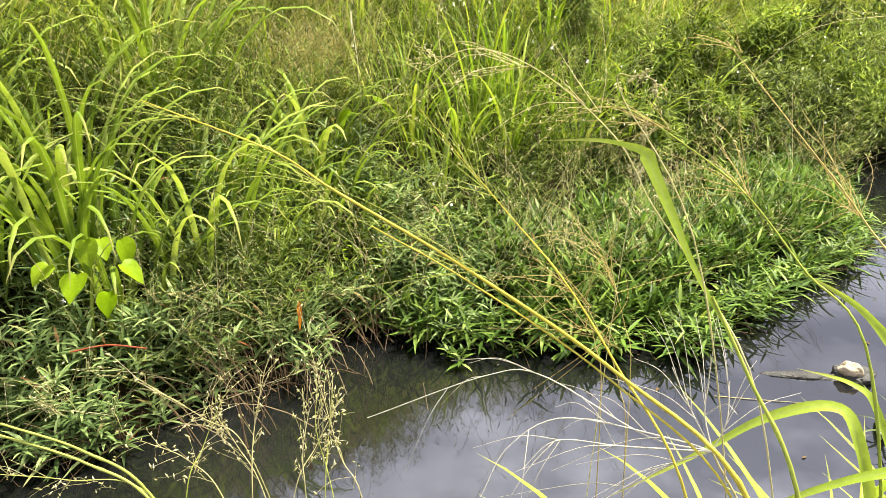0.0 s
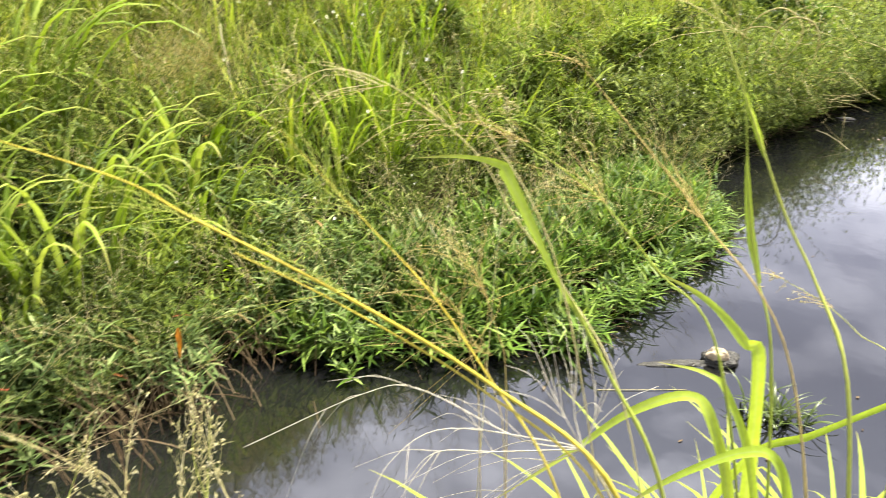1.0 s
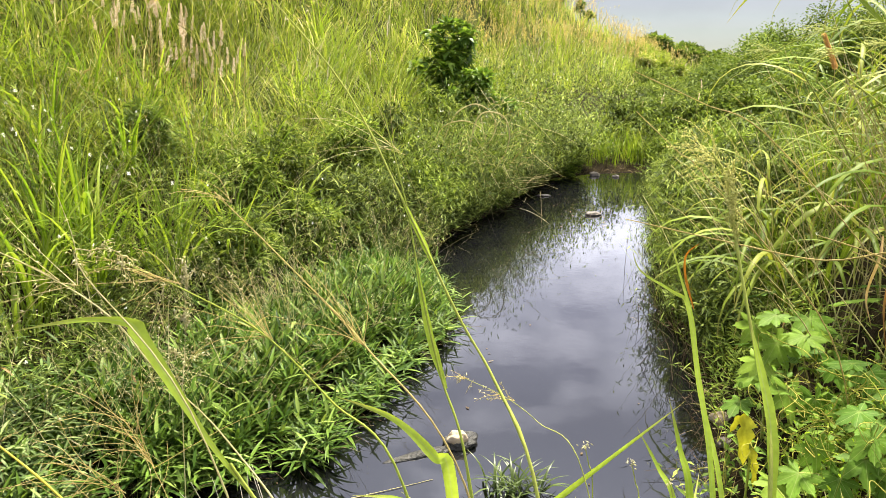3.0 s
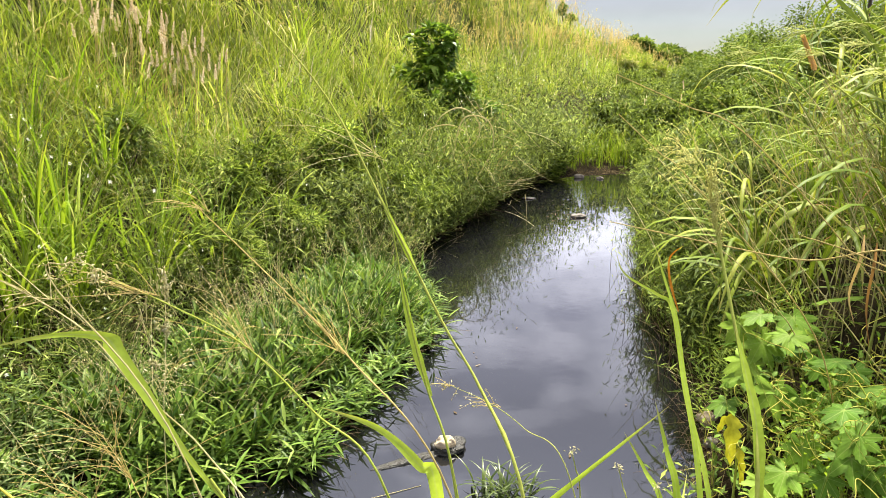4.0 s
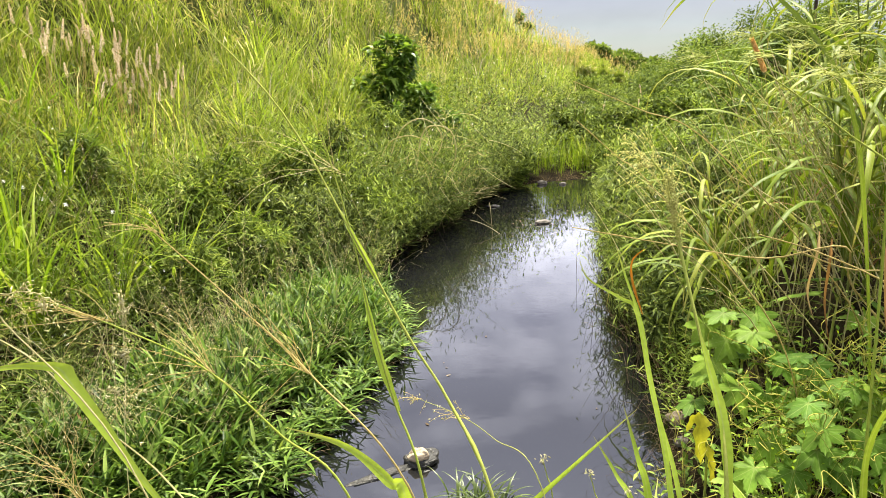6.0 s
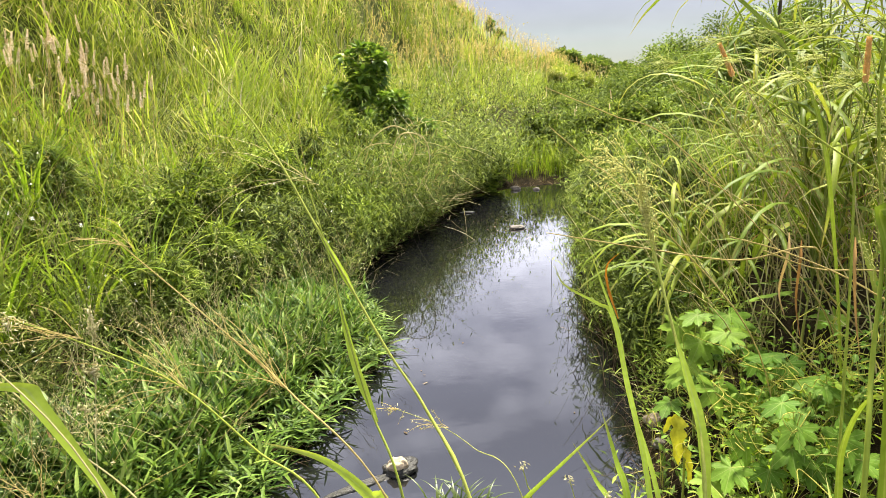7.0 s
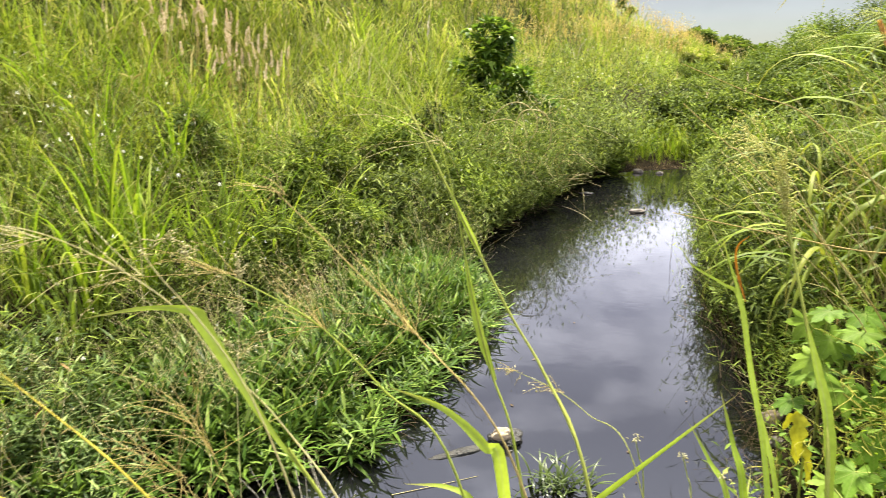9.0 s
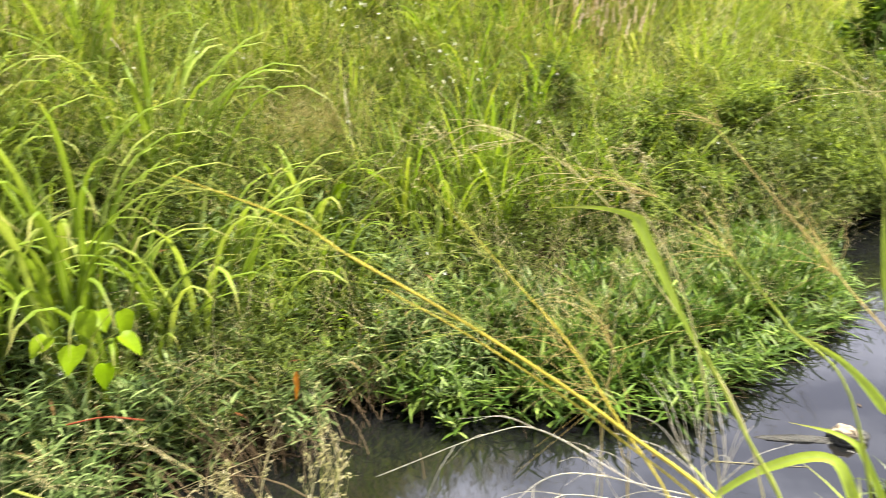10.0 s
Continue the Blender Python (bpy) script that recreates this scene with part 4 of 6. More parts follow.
for x, y, n, tall in ((-2.9, 5.2, 30, 1.0), (-2.3, 5.75, 24, 0.9), (-3.3, 4.6, 28, 0.8), (-1.55, 6.6, 22, 0.7), (-3.6, 6.0, 30, 1.0)):
    clump(x, y, n, tall, "upright tussock of slim yellow-green grass among the weeds", SLIM, "slim-bladed tussocks on the bank")


for k in range(26):
    y = rng.uniform(3.0, 9.5)
    x = np.interp(y, [3, 5, 7, 9.5], [-2.5, -1.75, -1.2, -0.2]) - rng.uniform(0.0, 0.9)
    clump(float(x), float(y), 9, rng.uniform(0.7, 1.05), "sparse tuft of narrow bright grass standing in the weeds", STIFF, "grass tufts in the bank weeds", spread=0.08)


def heart_mesh(name, mat, n=20):
    """A pointed heart-shaped leaf, 1 long, lying along +x, drooping to its tip."""
    a = np.linspace(0, 2 * math.pi, n, endpoint=False)
    rad = 0.5 * (1 + 0.32 * np.cos(a)) * (1 - 0.30 * np.exp(-((a - math.pi) / 0.45) ** 2)) * (1 + 0.28 * np.exp(-(np.minimum(a, 2 * math.pi - a) / 0.25) ** 2))
    x, y = 0.42 + rad * np.cos(a), rad * np.sin(a) * 0.92
    z = 0.28 * np.abs(y) - 0.35 * np.clip(x, 0, 2) ** 2 + 0.02 * np.sin(a * 5)
    v = np.vstack([np.stack([x, y, z], -1), (0.05, 0, 0), (0.45, 0, -0.07)])
    i = np.arange(n)
    h = Heap()
    h.add(v, np.stack([i, (i + 1) % n, np.full(n, n + 1)], -1), None, np.concatenate([np.clip(x, 0, 0.8), (0, 0.4)]), np.concatenate([np.ones(n), (0, 0)]))
    return h.mesh(name, mat)


def lobed_mesh(name, mat, lobes=7, per=10, cut=0.56):
    """A hand-shaped leaf of pointed lobes, about 1 across, petiole at the origin."""
    v, al, ac = [(0, 0, 0)], [0], [0]
    span = radians(325)
    for k in range(lobes):
        mid = -span / 2 + span * (k + 0.5) / lobes
        size = 0.62 - 0.20 * abs(k - (lobes - 1) / 2) / ((lobes - 1) / 2)
        for j in range(per):
            u = j / per * 2 - 1
            a = mid + u * span / lobes / 2
            q = 1 - abs(u)
            rad = size * (cut + (1 - cut) * q ** 0.9) * (1.0 + (0.05 if j % 2 else -0.04))
            z = 0.10 * q * rad - 0.45 * rad ** 2 + 0.03 * math.sin(5 * a + k)
            v.append((rad * math.cos(a), rad * math.sin(a), z))
            al.append(rad), ac.append(0.0 if j == per // 2 else 1)
    n = len(v) - 1
    i = np.arange(1, n)
    h = Heap()
    h.add(v, np.stack([np.zeros(n - 1, int), i, i + 1], -1), None, al, ac)
    return h.mesh(name, mat)


def leafy_plant(name, root, spots, size, mesh, stem_mat, label, category, group="", tilt=25, turn=None):
    """A stem with single large leaves on long stalks; spots: where the leaves sit, from the root."""
    t = thing(name, label, category, root, group)
    top = max(s[2] for s in spots)
    h = Heap()
    ax, ay = np.mean([s[0] for s in spots]), np.mean([s[1] for s in spots])
    tube(h, [(0, 0, 0), (ax * 0.4, ay * 0.4, top * 0.5), (ax * 0.8, ay * 0.8, top * 0.85)], 0.009, 0.004, 14, 6, 4)
    part("stem", h.mesh("stem", stem_mat), t)
    for k, (sx, sy, sz) in enumerate(spots):
        f = 0.3 + 0.5 * (sz / max(top, 0.01))
        a = np.array((ax * f, ay * f, min(top * 0.85, sz * 0.8)))
        p = Heap()
        tube(p, [a, (a + np.array((sx, sy, sz))) / 2 + UP * 0.02, (sx, sy, sz)], 0.003, 0.002, 8, 4)
        part("leaf_stalk", p.mesh("leaf_stalk", stem_mat), t)
        s = size * rng.uniform(0.75, 1.15)
        yaw = math.degrees(math.atan2(sy - ay, sx - ax)) + rng.uniform(-35, 35) if turn is None else turn + rng.uniform(-60, 60)
        m = pose(sx, sy, sz, rng.uniform(-15, 15), rng.uniform(5, tilt), yaw) @ Matrix.Diagonal((s, s, s, 1))
        part("leaf", mesh, t, "", m)
    return t


HEART = heart_mesh("heart_leaf", M_LIME)
LOBED = lobed_mesh("lobed_leaf", M_LOBED)

leafy_plant("climber", on_ground(-2.93, 1.42), [(0.10, 0.02, 0.70), (0.10, -0.14, 0.64), (0.20, 0.10, 0.70), (0.26, -0.02, 0.52), (0.06, 0.10, 0.66), (0.18, -0.08, 0.60), (0.22, 0.06, 0.60)], 0.10, HEART, M_CULM,
            "young climber with lime green heart-shaped leaves in the weeds", "climber", tilt=70, turn=-26)
leafy_plant("climber", on_ground(-3.0, 3.5), [(0.05, 0.02, 0.45), (0.0, -0.10, 0.40)], 0.11, HEART, M_CULM, "small climber with two lime green leaves", "climber", tilt=60)


def sprig(name, x, y, tall, n, L, w, mat, label, category, spread=0.1, z=None):
    lv, st = Heap(), Heap()
    fx, fy = x + rng.normal(0, spread, n), y + rng.normal(0, spread, n)
    b = ground_points(fx, fy) if z is None else np.stack([fx, fy, np.full(n, z)], -1)
    plants(lv, st, b, tall * rng.uniform(0.6, 1.1, n), 12, L, w, 0.7, 0.6, 0.2, tone=None if mat in (M_LOBED, M_GUINEA) else tones(n))
    t = thing(name, label, category, (0, 0, 0))
    tagged(part("foliage", lv.mesh("foliage", mat), t), kind="stuff")
    tagged(part("stalk", st.mesh("stalk", M_CULM), t), kind="stuff")
    return t


sprig("lime_sprig", -2.30, 2.67, 0.52, 9, 0.045, 0.010, M_LIME, "sprig of small lime yellow leaves in the bank weeds", "weed", 0.07)
sprig("lime_sprig", -1.38, 4.30, 0.34, 5, 0.045, 0.010, M_LIME, "small yellow-green sprig among darker weeds", "weed", 0.05)
sprig("floating_shoot", -1.72, 2.52, 0.07, 3, 0.085, 0.010, M_WEED, "bright shoot of creek weed floating off the bank", "weed", 0.05, 0.01)
sprig("floating_shoot", -1.45, 2.72, 0.05, 2, 0.06, 0.007, M_WEED, "small green shoot lying on the water at the bank", "weed", 0.05, 0.01)

# one rust-coloured leaf and a red runner in the edge weeds
t = thing("rust_leaf", "single rust orange leaf hanging in the edge weeds", "leaf")
h = Heap()
long_leaf(h, [(-2.16, 1.95, 0.46), (-2.13, 1.92, 0.42), (-2.13, 1.91, 0.34)], 0.028)
part("blade", h.mesh("blade", M_ORANGE), t)
t = thing("red_runner", "thin red runner stem lying across the edge weeds", "stem")
h = Heap()
tube(h, [(-2.57, 1.14, 0.48), (-2.48, 1.24, 0.49), (-2.39, 1.34, 0.455)], 0.004, 0.003)
part("runner", h.mesh("runner", M_REDSTEM), t)


def dry_thatch():
    bl = Heap()
    n = 1300
    x, y = rng.normal(-3.85, 0.20, n), rng.normal(4.0, 0.20, n)
    blades(bl, ground_points(x, y), rng.uniform(0.25, 0.75, n), rng.uniform(0, 6.28, n), rng.uniform(0.3, 1.1, n), rng.uniform(0.2, 1.2, n), rng.uniform(0.002, 0.006, n), 4)
    stuff("dry_thatch", bl, M_STRAW, "patch of dry straw-coloured grass on the bank", "dry grass")
    tw = Heap()
    for cx, cy, cz, m in ((0.35, 10.2, 1.0, 90), (-0.1, 8.9, 0.7, 60), (0.5, 9.4, 0.55, 60)):
        a = np.array((cx, cy, cz)) + rng.normal(0, 0.2, (m, 3))
        b = a + rng.normal(0, 0.22, (m, 3)) + np.array((0.1, -0.05, 0.0))
        ribbons(tw, a, b, 0.004, rng.uniform(-0.05, 0.1, m), 4)
    stuff("dead_twigs", tw, M_STRAW, "pale dead twigs caught in the bank weeds", "dead twigs")


dry_thatch()


for pts in ([(-0.19, 10.0, 1.2), (-0.08, 10.01, 1.33), (0.1, 10.01, 1.4), (0.28, 10.0, 1.32), (0.37, 9.99, 1.13), (0.28, 9.97, 0.91), (0.07, 9.95, 0.72)],
            [(0.15, 9.7, 1.28), (0.41, 9.7, 1.3), (0.52, 9.68, 1.14), (0.51, 9.66, 0.9), (0.38, 9.63, 0.65), (0.28, 9.61, 0.5)],
            [(-0.31, 10.09, 1.1), (-0.04, 10.1, 1.18), (0.19, 10.09, 1.08), (0.24, 10.07, 0.91), (0.06, 10.06, 0.8)]):
    t = thing("dry_vine", "pale dry vine stem looping over the bank weeds", "vine", (0, 0, 0), "dry vines on the bank")
    h = Heap()
    tube(h, rooted([(px - 0.04, py - 0.6, pz + 0.02) for px, py, pz in pts]), 0.010, 0.006, 40, 5)
    part("stem", h.mesh("stem", M_STRAW), t)


def pink_spikes():
    stems, spikes = [], []
    for k in range(4):
        h = Heap()
        tube(h, [(0, 0, 0), (0.02, 0.0, 0.5), (0.0, 0.02, 1.0)], 0.004, 0.002, 10, 4)
        stems.append(h.mesh("stem", M_BROWN))
        h = Heap()
        n = 190
        s = rng.uniform(0, 1, n)
        a = rng.uniform(0, 6.28, n)
        r = 0.010 * (1.1 - s)
        o = np.stack([r * np.cos(a), r * np.sin(a) + 0.02 * s ** 2, s * 0.17], -1)
        leaves(h, o, np.stack([np.cos(a), np.sin(a), np.full(n, 0.9)], -1), 0.015, 0.004, 0.0, False)
        spikes.append(h.mesh("spike", M_PINK))
    for cx, cy, n, sx, sy in ((-2.82, 7.5, 30, 0.17, 0.2), (-3.5, 7.5, 26, 0.24, 0.3), (-3.2, 8.3, 12, 0.3, 0.3), (4.3, 16.0, 9, 0.5, 0.5)):
        for k in range(n):
            x, y = cx + rng.normal(0, sx), cy + rng.normal(0, sy)
            tall = rng.uniform(0.75, 1.15)
            t = thing("flower_spike", "faded pink flower spike on a thin stem in the bank grass", "flower", on_ground(x, y), "faded pink spikes on the bank")
            m = pose(0, 0, 0, rng.uniform(-9, 9), rng.uniform(-9, 9), rng.uniform(0, 360))
            part("stem", stems[k % 4], t, "", m @ Matrix.Diagonal((1, 1, tall, 1)))
            part("spike", spikes[k % 4], t, "faded pink bristly spike", m @ Matrix.Translation((0, 0.02 * tall, tall * 0.9)) @ Matrix.Diagonal((1, 1, rng.uniform(0.7, 1.1), 1)))


pink_spikes()


def bush(name, x, y, rx, rz, n_lumps, per, leaf, mat, label, category, lift=0.0, group="", limbs=6, slim=0.28, ragged=0.18):
    """A trunk with limbs, and a crown of leaf clusters with gaps between them."""
    gx, gy, gz = on_ground(x, y)
    t = thing(name, label, category, (gx, gy, gz), group)
    tr, cr = Heap(), Heap()
    c = np.array((0, 0, lift + rz))
    u = unit(rng.normal(0, 1, (n_lumps, 3)) + np.array((0, 0, 0.25)))
    lumps = c + u * np.array((rx, rx, rz)) * rng.uniform(0.45, 1.0, (n_lumps, 1)) ** 0.6 * (1 + ragged * rng.normal(0, 1, (n_lumps, 1)))
    lumps[:, 2] = np.maximum(lumps[:, 2], 0.08)
    tube(tr, [(0, 0, -0.1), (0.03 * rx, 0.02, lift * 0.6 + 0.15 * rz), (0.05 * rx, -0.03, lift + rz * 0.9)], 0.05 * rx + 0.008, 0.02 * rx + 0.003, 10, 7)
    for k in range(limbs):
        e = lumps[k]
        tube(tr, [(0.02, 0, lift * 0.9 + 0.1), e * 0.5 + np.array((0, 0, 0.5 * lift + 0.1 * rz)), e], 0.025 * rx + 0.004, 0.004, 9, 5)
    o = np.repeat(lumps, per, 0)
    off = rng.normal(0, 1, o.shape)
    off = unit(off) * rng.uniform(0.2, 1, (len(o), 1)) * (0.30 * rx) * np.array((1, 1, 0.75))
    leaves(cr, o + off, unit(off) + rng.normal(0, 0.5, o.shape) + np.array((0, 0, 0.1)), leaf * rng.uniform(0.6, 1.2, len(o)), leaf * slim, 0.25, False, tone=np.repeat(tones(n_lumps), per))
    part("trunk", tr.mesh("trunk", M_BARK), t)
    part("crown", cr.mesh("crown", mat), t)
    return t


bush("shrub", -0.38, 12.4, 0.40, 0.70, 90, 40, 0.16, M_DARKLEAF, "dark green leafy shrub standing on the grassy bank", "shrub", 0.05, "", 8, 0.30, 0.52)
bush("shrub", 0.24, 11.9, 0.46, 0.36, 44, 50, 0.12, M_DARKLEAF, "low dark shrub at the foot of the bank shrub", "shrub", 0.30, "", 6, 0.30, 0.5)
bush("shrub", -0.22, 11.9, 0.34, 0.34, 34, 44, 0.13, M_DARKLEAF, "low dark shrub beside the bank shrub", "shrub", 0.25, "", 6, 0.30, 0.5)
bush("shrub", -2.75, 6.1, 0.24, 0.34, 30, 60, 0.10, M_BUSH, "small grey-green weed bush in the bank grass", "shrub", 0.02, "", 6, 0.13)

for k, (x, y, rx, rz) in enumerate(((-0.75, 7.35, 0.34, 0.34), (-0.55, 7.95, 0.30, 0.38), (-0.25, 8.45, 0.36, 0.36), (-0.05, 9.05, 0.30, 0.42), (0.30, 9.55, 0.34, 0.34), (0.35, 10.3, 0.40, 0.45), (0.75, 10.9, 0.34, 0.36),
                                    (0.85, 11.7, 0.40, 0.46), (1.25, 12.5, 0.40, 0.40), (-1.15, 6.9, 0.36, 0.34), (-1.35, 6.1, 0.34, 0.30), (-1.2, 7.9, 0.40, 0.42), (-0.9, 8.9, 0.40, 0.44), (-1.75, 7.2, 0.36, 0.36),
                                    (-0.5, 10.9, 0.44, 0.5), (0.1, 12.0, 0.5, 0.5), (-2.0, 6.4, 0.34, 0.34), (-1.65, 5.2, 0.28, 0.28))):
    bush("weed_bush", x - 0.10, y, rx, rz * 0.85, 44, 72, 0.085 + 0.0030 * y, M_FINE if k % 3 else M_GREYWEED, "dense olive weed bush on the slope over the creek", "weed bush", 0.0, "weed bushes on the bank", 5, 0.095)
for x, y, rx, rz in ((1.78, 4.7, 0.24, 0.26), (1.95, 5.4, 0.30, 0.32), (2.1, 6.2, 0.32, 0.34), (2.28, 7.1, 0.34, 0.34), (2.5, 8.0, 0.36, 0.36), (2.75, 9.0, 0.36, 0.34), (3.0, 10.0, 0.40, 0.36), (2.5, 5.9, 0.36, 0.44), (2.7, 7.0, 0.4, 0.48)):
    bush("weed_bush", x, y, rx, rz, 50, 80, 0.062 + 0.0030 * y, M_GREYWEED, "dark olive small-leaved bush leaning over the creek", "weed bush", 0.0, "olive bushes on the reed bank", 5, 0.13, 0.22)
for k in range(16):
    x, y = 2.6 + rng.uniform(0, 3.6), rng.uniform(14.2, 18.5)
    bush("weed_bush", x + (y - 14.2) * 0.25, y, rng.uniform(0.35, 0.6), rng.uniform(0.28, 0.5), 34, 60, 0.13, M_FINE, "green weed bush in the hollow beyond the creek", "weed bush", 0.0, "weed bushes beyond the creek", 4, 0.14, 0.3)
for x, y, lift, rx in ((2.7, 36.0, -0.15, 0.44), (3.5, 37.7, 0.0, 0.26), (4.45, 40.0, 0.25, 0.2), (6.0, 42.6, 0.35, 0.24), (6.5, 42.9, 0.1, 0.2), (3.1, 36.6, 0.04, 0.31)):
    bush("shrub", x, y, rx, rx * 1.0, 26, 34, 0.16, M_DARKLEAF, "small dark shrub on the crest of the embankment", "shrub", lift, "shrubs on the crest", 5, 0.3, 0.5)
# ---------------------------------------------------------------- the far end of the creek
for x, y, rx, rz, lift, n in ((4.2, 16.0, 0.95, 0.50, 0.0, 60), (5.4, 15.4, 0.7, 0.40, 0.0, 50), (6.4, 17.6, 1.2, 0.55, 0.0, 80), (7.8, 20.5, 1.5, 0.75, 0.0, 90),
                              (10.2, 25.0, 1.9, 1.0, 0.0, 90), (9.4, 28.0, 1.3, 0.8, 0.0, 70), (11.5, 21.5, 1.9, 1.15, 0.0, 90), (12.5, 30.0, 2.2, 1.2, 0.0, 90), (14.5, 27.0, 2.2, 1.5, 0.0, 90), (6.9, 14.2, 0.9, 0.45, 0.0, 60), (4.9, 12.6, 0.5, 0.35, 0.0, 44)):
    bush("bush", x, y, rx, rz, n, 135, 0.060 + 0.0026 * y, M_BUSH, "rounded green bush closing the far end of the creek", "bush", lift, "bushes beyond the creek")
for x, y, rx, rz, lift in ((23.9, 100, 2.4, 1.6, 0.3), (27.2, 98, 2.4, 1.2, 0.3), (30.5, 95, 2.4, 0.8, 0.2), (21.4, 90, 2.2, 1.3, 0.9), (25.8, 92, 2.2, 0.8, 0.6), (17, 40, 1.4, 0.5, 0.2), (21, 46, 1.8, 0.6, 0.2), (27, 50, 2.2, 0.7, 0.2), (34, 56, 2.6, 0.8, 0.2), (45, 70, 4.0, 1.2, 0.3), (60, 85, 5.0, 1.5, 0.3), (44, 110, 3.5, 1.2, 0.5), (72, 120, 6.0, 1.8, 0.3), (95, 130, 8.0, 2.2, 0.3)):
    bush("tree", x, y, rx, rz, 60, 62, 0.34 + 0.0042 * y, M_BUSH, "dark round-crowned small tree on the skyline", "tree", lift, "small trees on the skyline")
bush("tree", 12.6, 23.5, 1.6, 0.9, 70, 120, 0.13, M_DARKLEAF, "dark tree with a flat open crown above the reeds", "tree", 3.4, "", 14)

for x, y in ((1.75, 13.3), (2.2, 13.55), (2.7, 13.6), (3.2, 13.85), (3.7, 14.1), (2.0, 14.2), (2.6, 14.5), (3.3, 14.8), (1.6, 14.0), (4.3, 14.4), (2.9, 15.6), (1.9, 13.7), (2.5, 14.0), (3.0, 14.3), (3.6, 14.6), (2.3, 15.0)):
    clump(x, y, 40, rng.uniform(0.65, 0.95), "fresh green grass tussock at the far water's edge", SLIM, "tussocks at the head of the creek", spread=0.3)

# ---------------------------------------------------------------- in the water


def lump(name, x, y, z, sx, sy, sz, mat, label, category, seed, yaw=0.0):
    bm = bmesh.new()
    bmesh.ops.create_icosphere(bm, subdivisions=4, radius=1.0)
    for v in bm.verts:
        q = v.co * 1.6 + Vector((seed, seed * 0.7, 0))
        v.co *= 1 + 0.28 * noise.noise(q) + 0.10 * noise.noise(q * 3.1) + 0.04 * noise.noise(q * 9)
        v.co = Vector((v.co.x * sx, v.co.y * sy, v.co.z * sz))
    for f in bm.faces:
        f.smooth = True
    me = bpy.data.meshes.new(name)
    bm.to_mesh(me)
    bm.free()
    me.materials.append(mat)
    ob = new(name, me)
    ob.matrix_basis = pose(x, y, z, 0, 0, yaw)
    return tagged(ob, label, category)


lump("mud_bar", -0.22, 3.37, -0.006, 0.20, 0.040, 0.018, M_MUD, "low bar of dark wet mud just out of the water", "mud", 1.0, 28)
lump("mud_clod", -0.015, 3.50, 0.005, 0.095, 0.085, 0.045, M_MUD, "clod of dark mud that holds a pale stone", "mud", 4.0, 10)
lump("stone", -0.035, 3.475, 0.045, 0.055, 0.045, 0.035, M_STONE, "pale cream stone on a mud clod in the creek", "stone", 7.0)
lump("stone", 1.64, 9.44, 0.015, 0.11, 0.07, 0.03, M_GREYSTONE, "flat grey-brown stone breaking the creek water", "stone", 9.0, 15)
lump("stone", 1.44, 3.75, 0.05, 0.06, 0.05, 0.04, M_STONE, "pale stone lying at the foot of the bank", "stone", 12.0)
lump("stone", 1.38, 3.5, 0.04, 0.045, 0.04, 0.03, M_GREYSTONE, "small grey stone at the foot of the bank", "stone", 15.0)
lump("stone", 2.2, 12.78, 0.02, 0.09, 0.06, 0.04, M_GREYSTONE, "grey stone at the far edge of the creek", "stone", 18.0)
lump("stone", 2.55, 12.66, 0.01, 0.06, 0.05, 0.03, M_GREYSTONE, "small grey stone at the far edge of the creek", "stone", 21.0)
lump("stone", 1.12, 10.75, 0.005, 0.10, 0.06, 0.02, M_MUD, "dark flat stone just awash in the creek", "stone", 24.0)

lump("mud_clod", 0.24, 3.08, -0.022, 0.13, 0.08, 0.022, M_MUD, "dark mud clod under a tuft of creek grass", "mud", 30.0, 20)
t = thing("water_tuft", "tuft of dark wet grass on a mud clod in the creek", "grass", (0.24, 3.07, -0.01))
for k in range(64):
    a, sc = rng.uniform(0, 360), rng.uniform(0.12, 0.34)
    part("blade", WET[k % 8], t, "", pose(rng.normal(0, 0.06), rng.normal(0, 0.04), 0, 0, 0, a) @ Matrix.Diagonal((sc, 0.45, sc * 0.7, 1)))

# ---------------------------------------------------------------- right bank


def right_cover():
    """Low mixed weeds and litter that cover the near and right banks."""
    lv, st, lt = Heap(), Heap(), Heap()
    x, y = scatter(9000, -7.5, 7.5, -6.5, 6.5)
    dr, dw = -line_distance(x, y, FOOT_RIGHT), water_distance(x, y)
    ok = (dw > 0.02) & (dr > -0.05) & (dr < 7.5) & ~((x > 1.7) & (y > 2.2) & (y < 4.4))
    x, y, dw = x[ok], y[ok], dw[ok]
    plants(lv, st, ground_points(x, y), rng.uniform(0.08, 0.32, len(x)) * (1 + 0.4 * wobble(x * 4, y * 4)), 9, 0.085, 0.011, 0.9, 0.7, 0.25, False)
    stuff("ground_weeds", lv, M_FINE, "low mixed green weeds covering the near bank", "weeds")
    stuff("ground_weed_stems", st, M_FINE, "stems of the low weeds on the near bank", "weed stems")
    x, y = scatter(3000, -1.5, 4.0, -1.0, 5.5)
    ok = water_distance(x, y) > 0.02
    x, y = x[ok], y[ok]
    dr = -line_distance(x, y, FOOT_RIGHT)
    x, y = x[dr > -0.05], y[dr > -0.05]
    a = ground_points(x, y, -0.01)
    b = a + unit(rng.normal(0, 1, a.shape) * np.array((1, 1, 0.35)) + np.array((0, 0, 0.2))) * rng.uniform(0.05, 0.35, len(a))[:, None]
    b[:, 2] = np.maximum(b[:, 2], height(b[:, 0], b[:, 1]) + 0.005)
    ribbons(lt, a, b, 0.002, rng.uniform(-0.01, 0.05, len(a)), 3)
    stuff("straw_litter", lt, M_STRAW, "dry straw litter lying on the near bank", "litter")


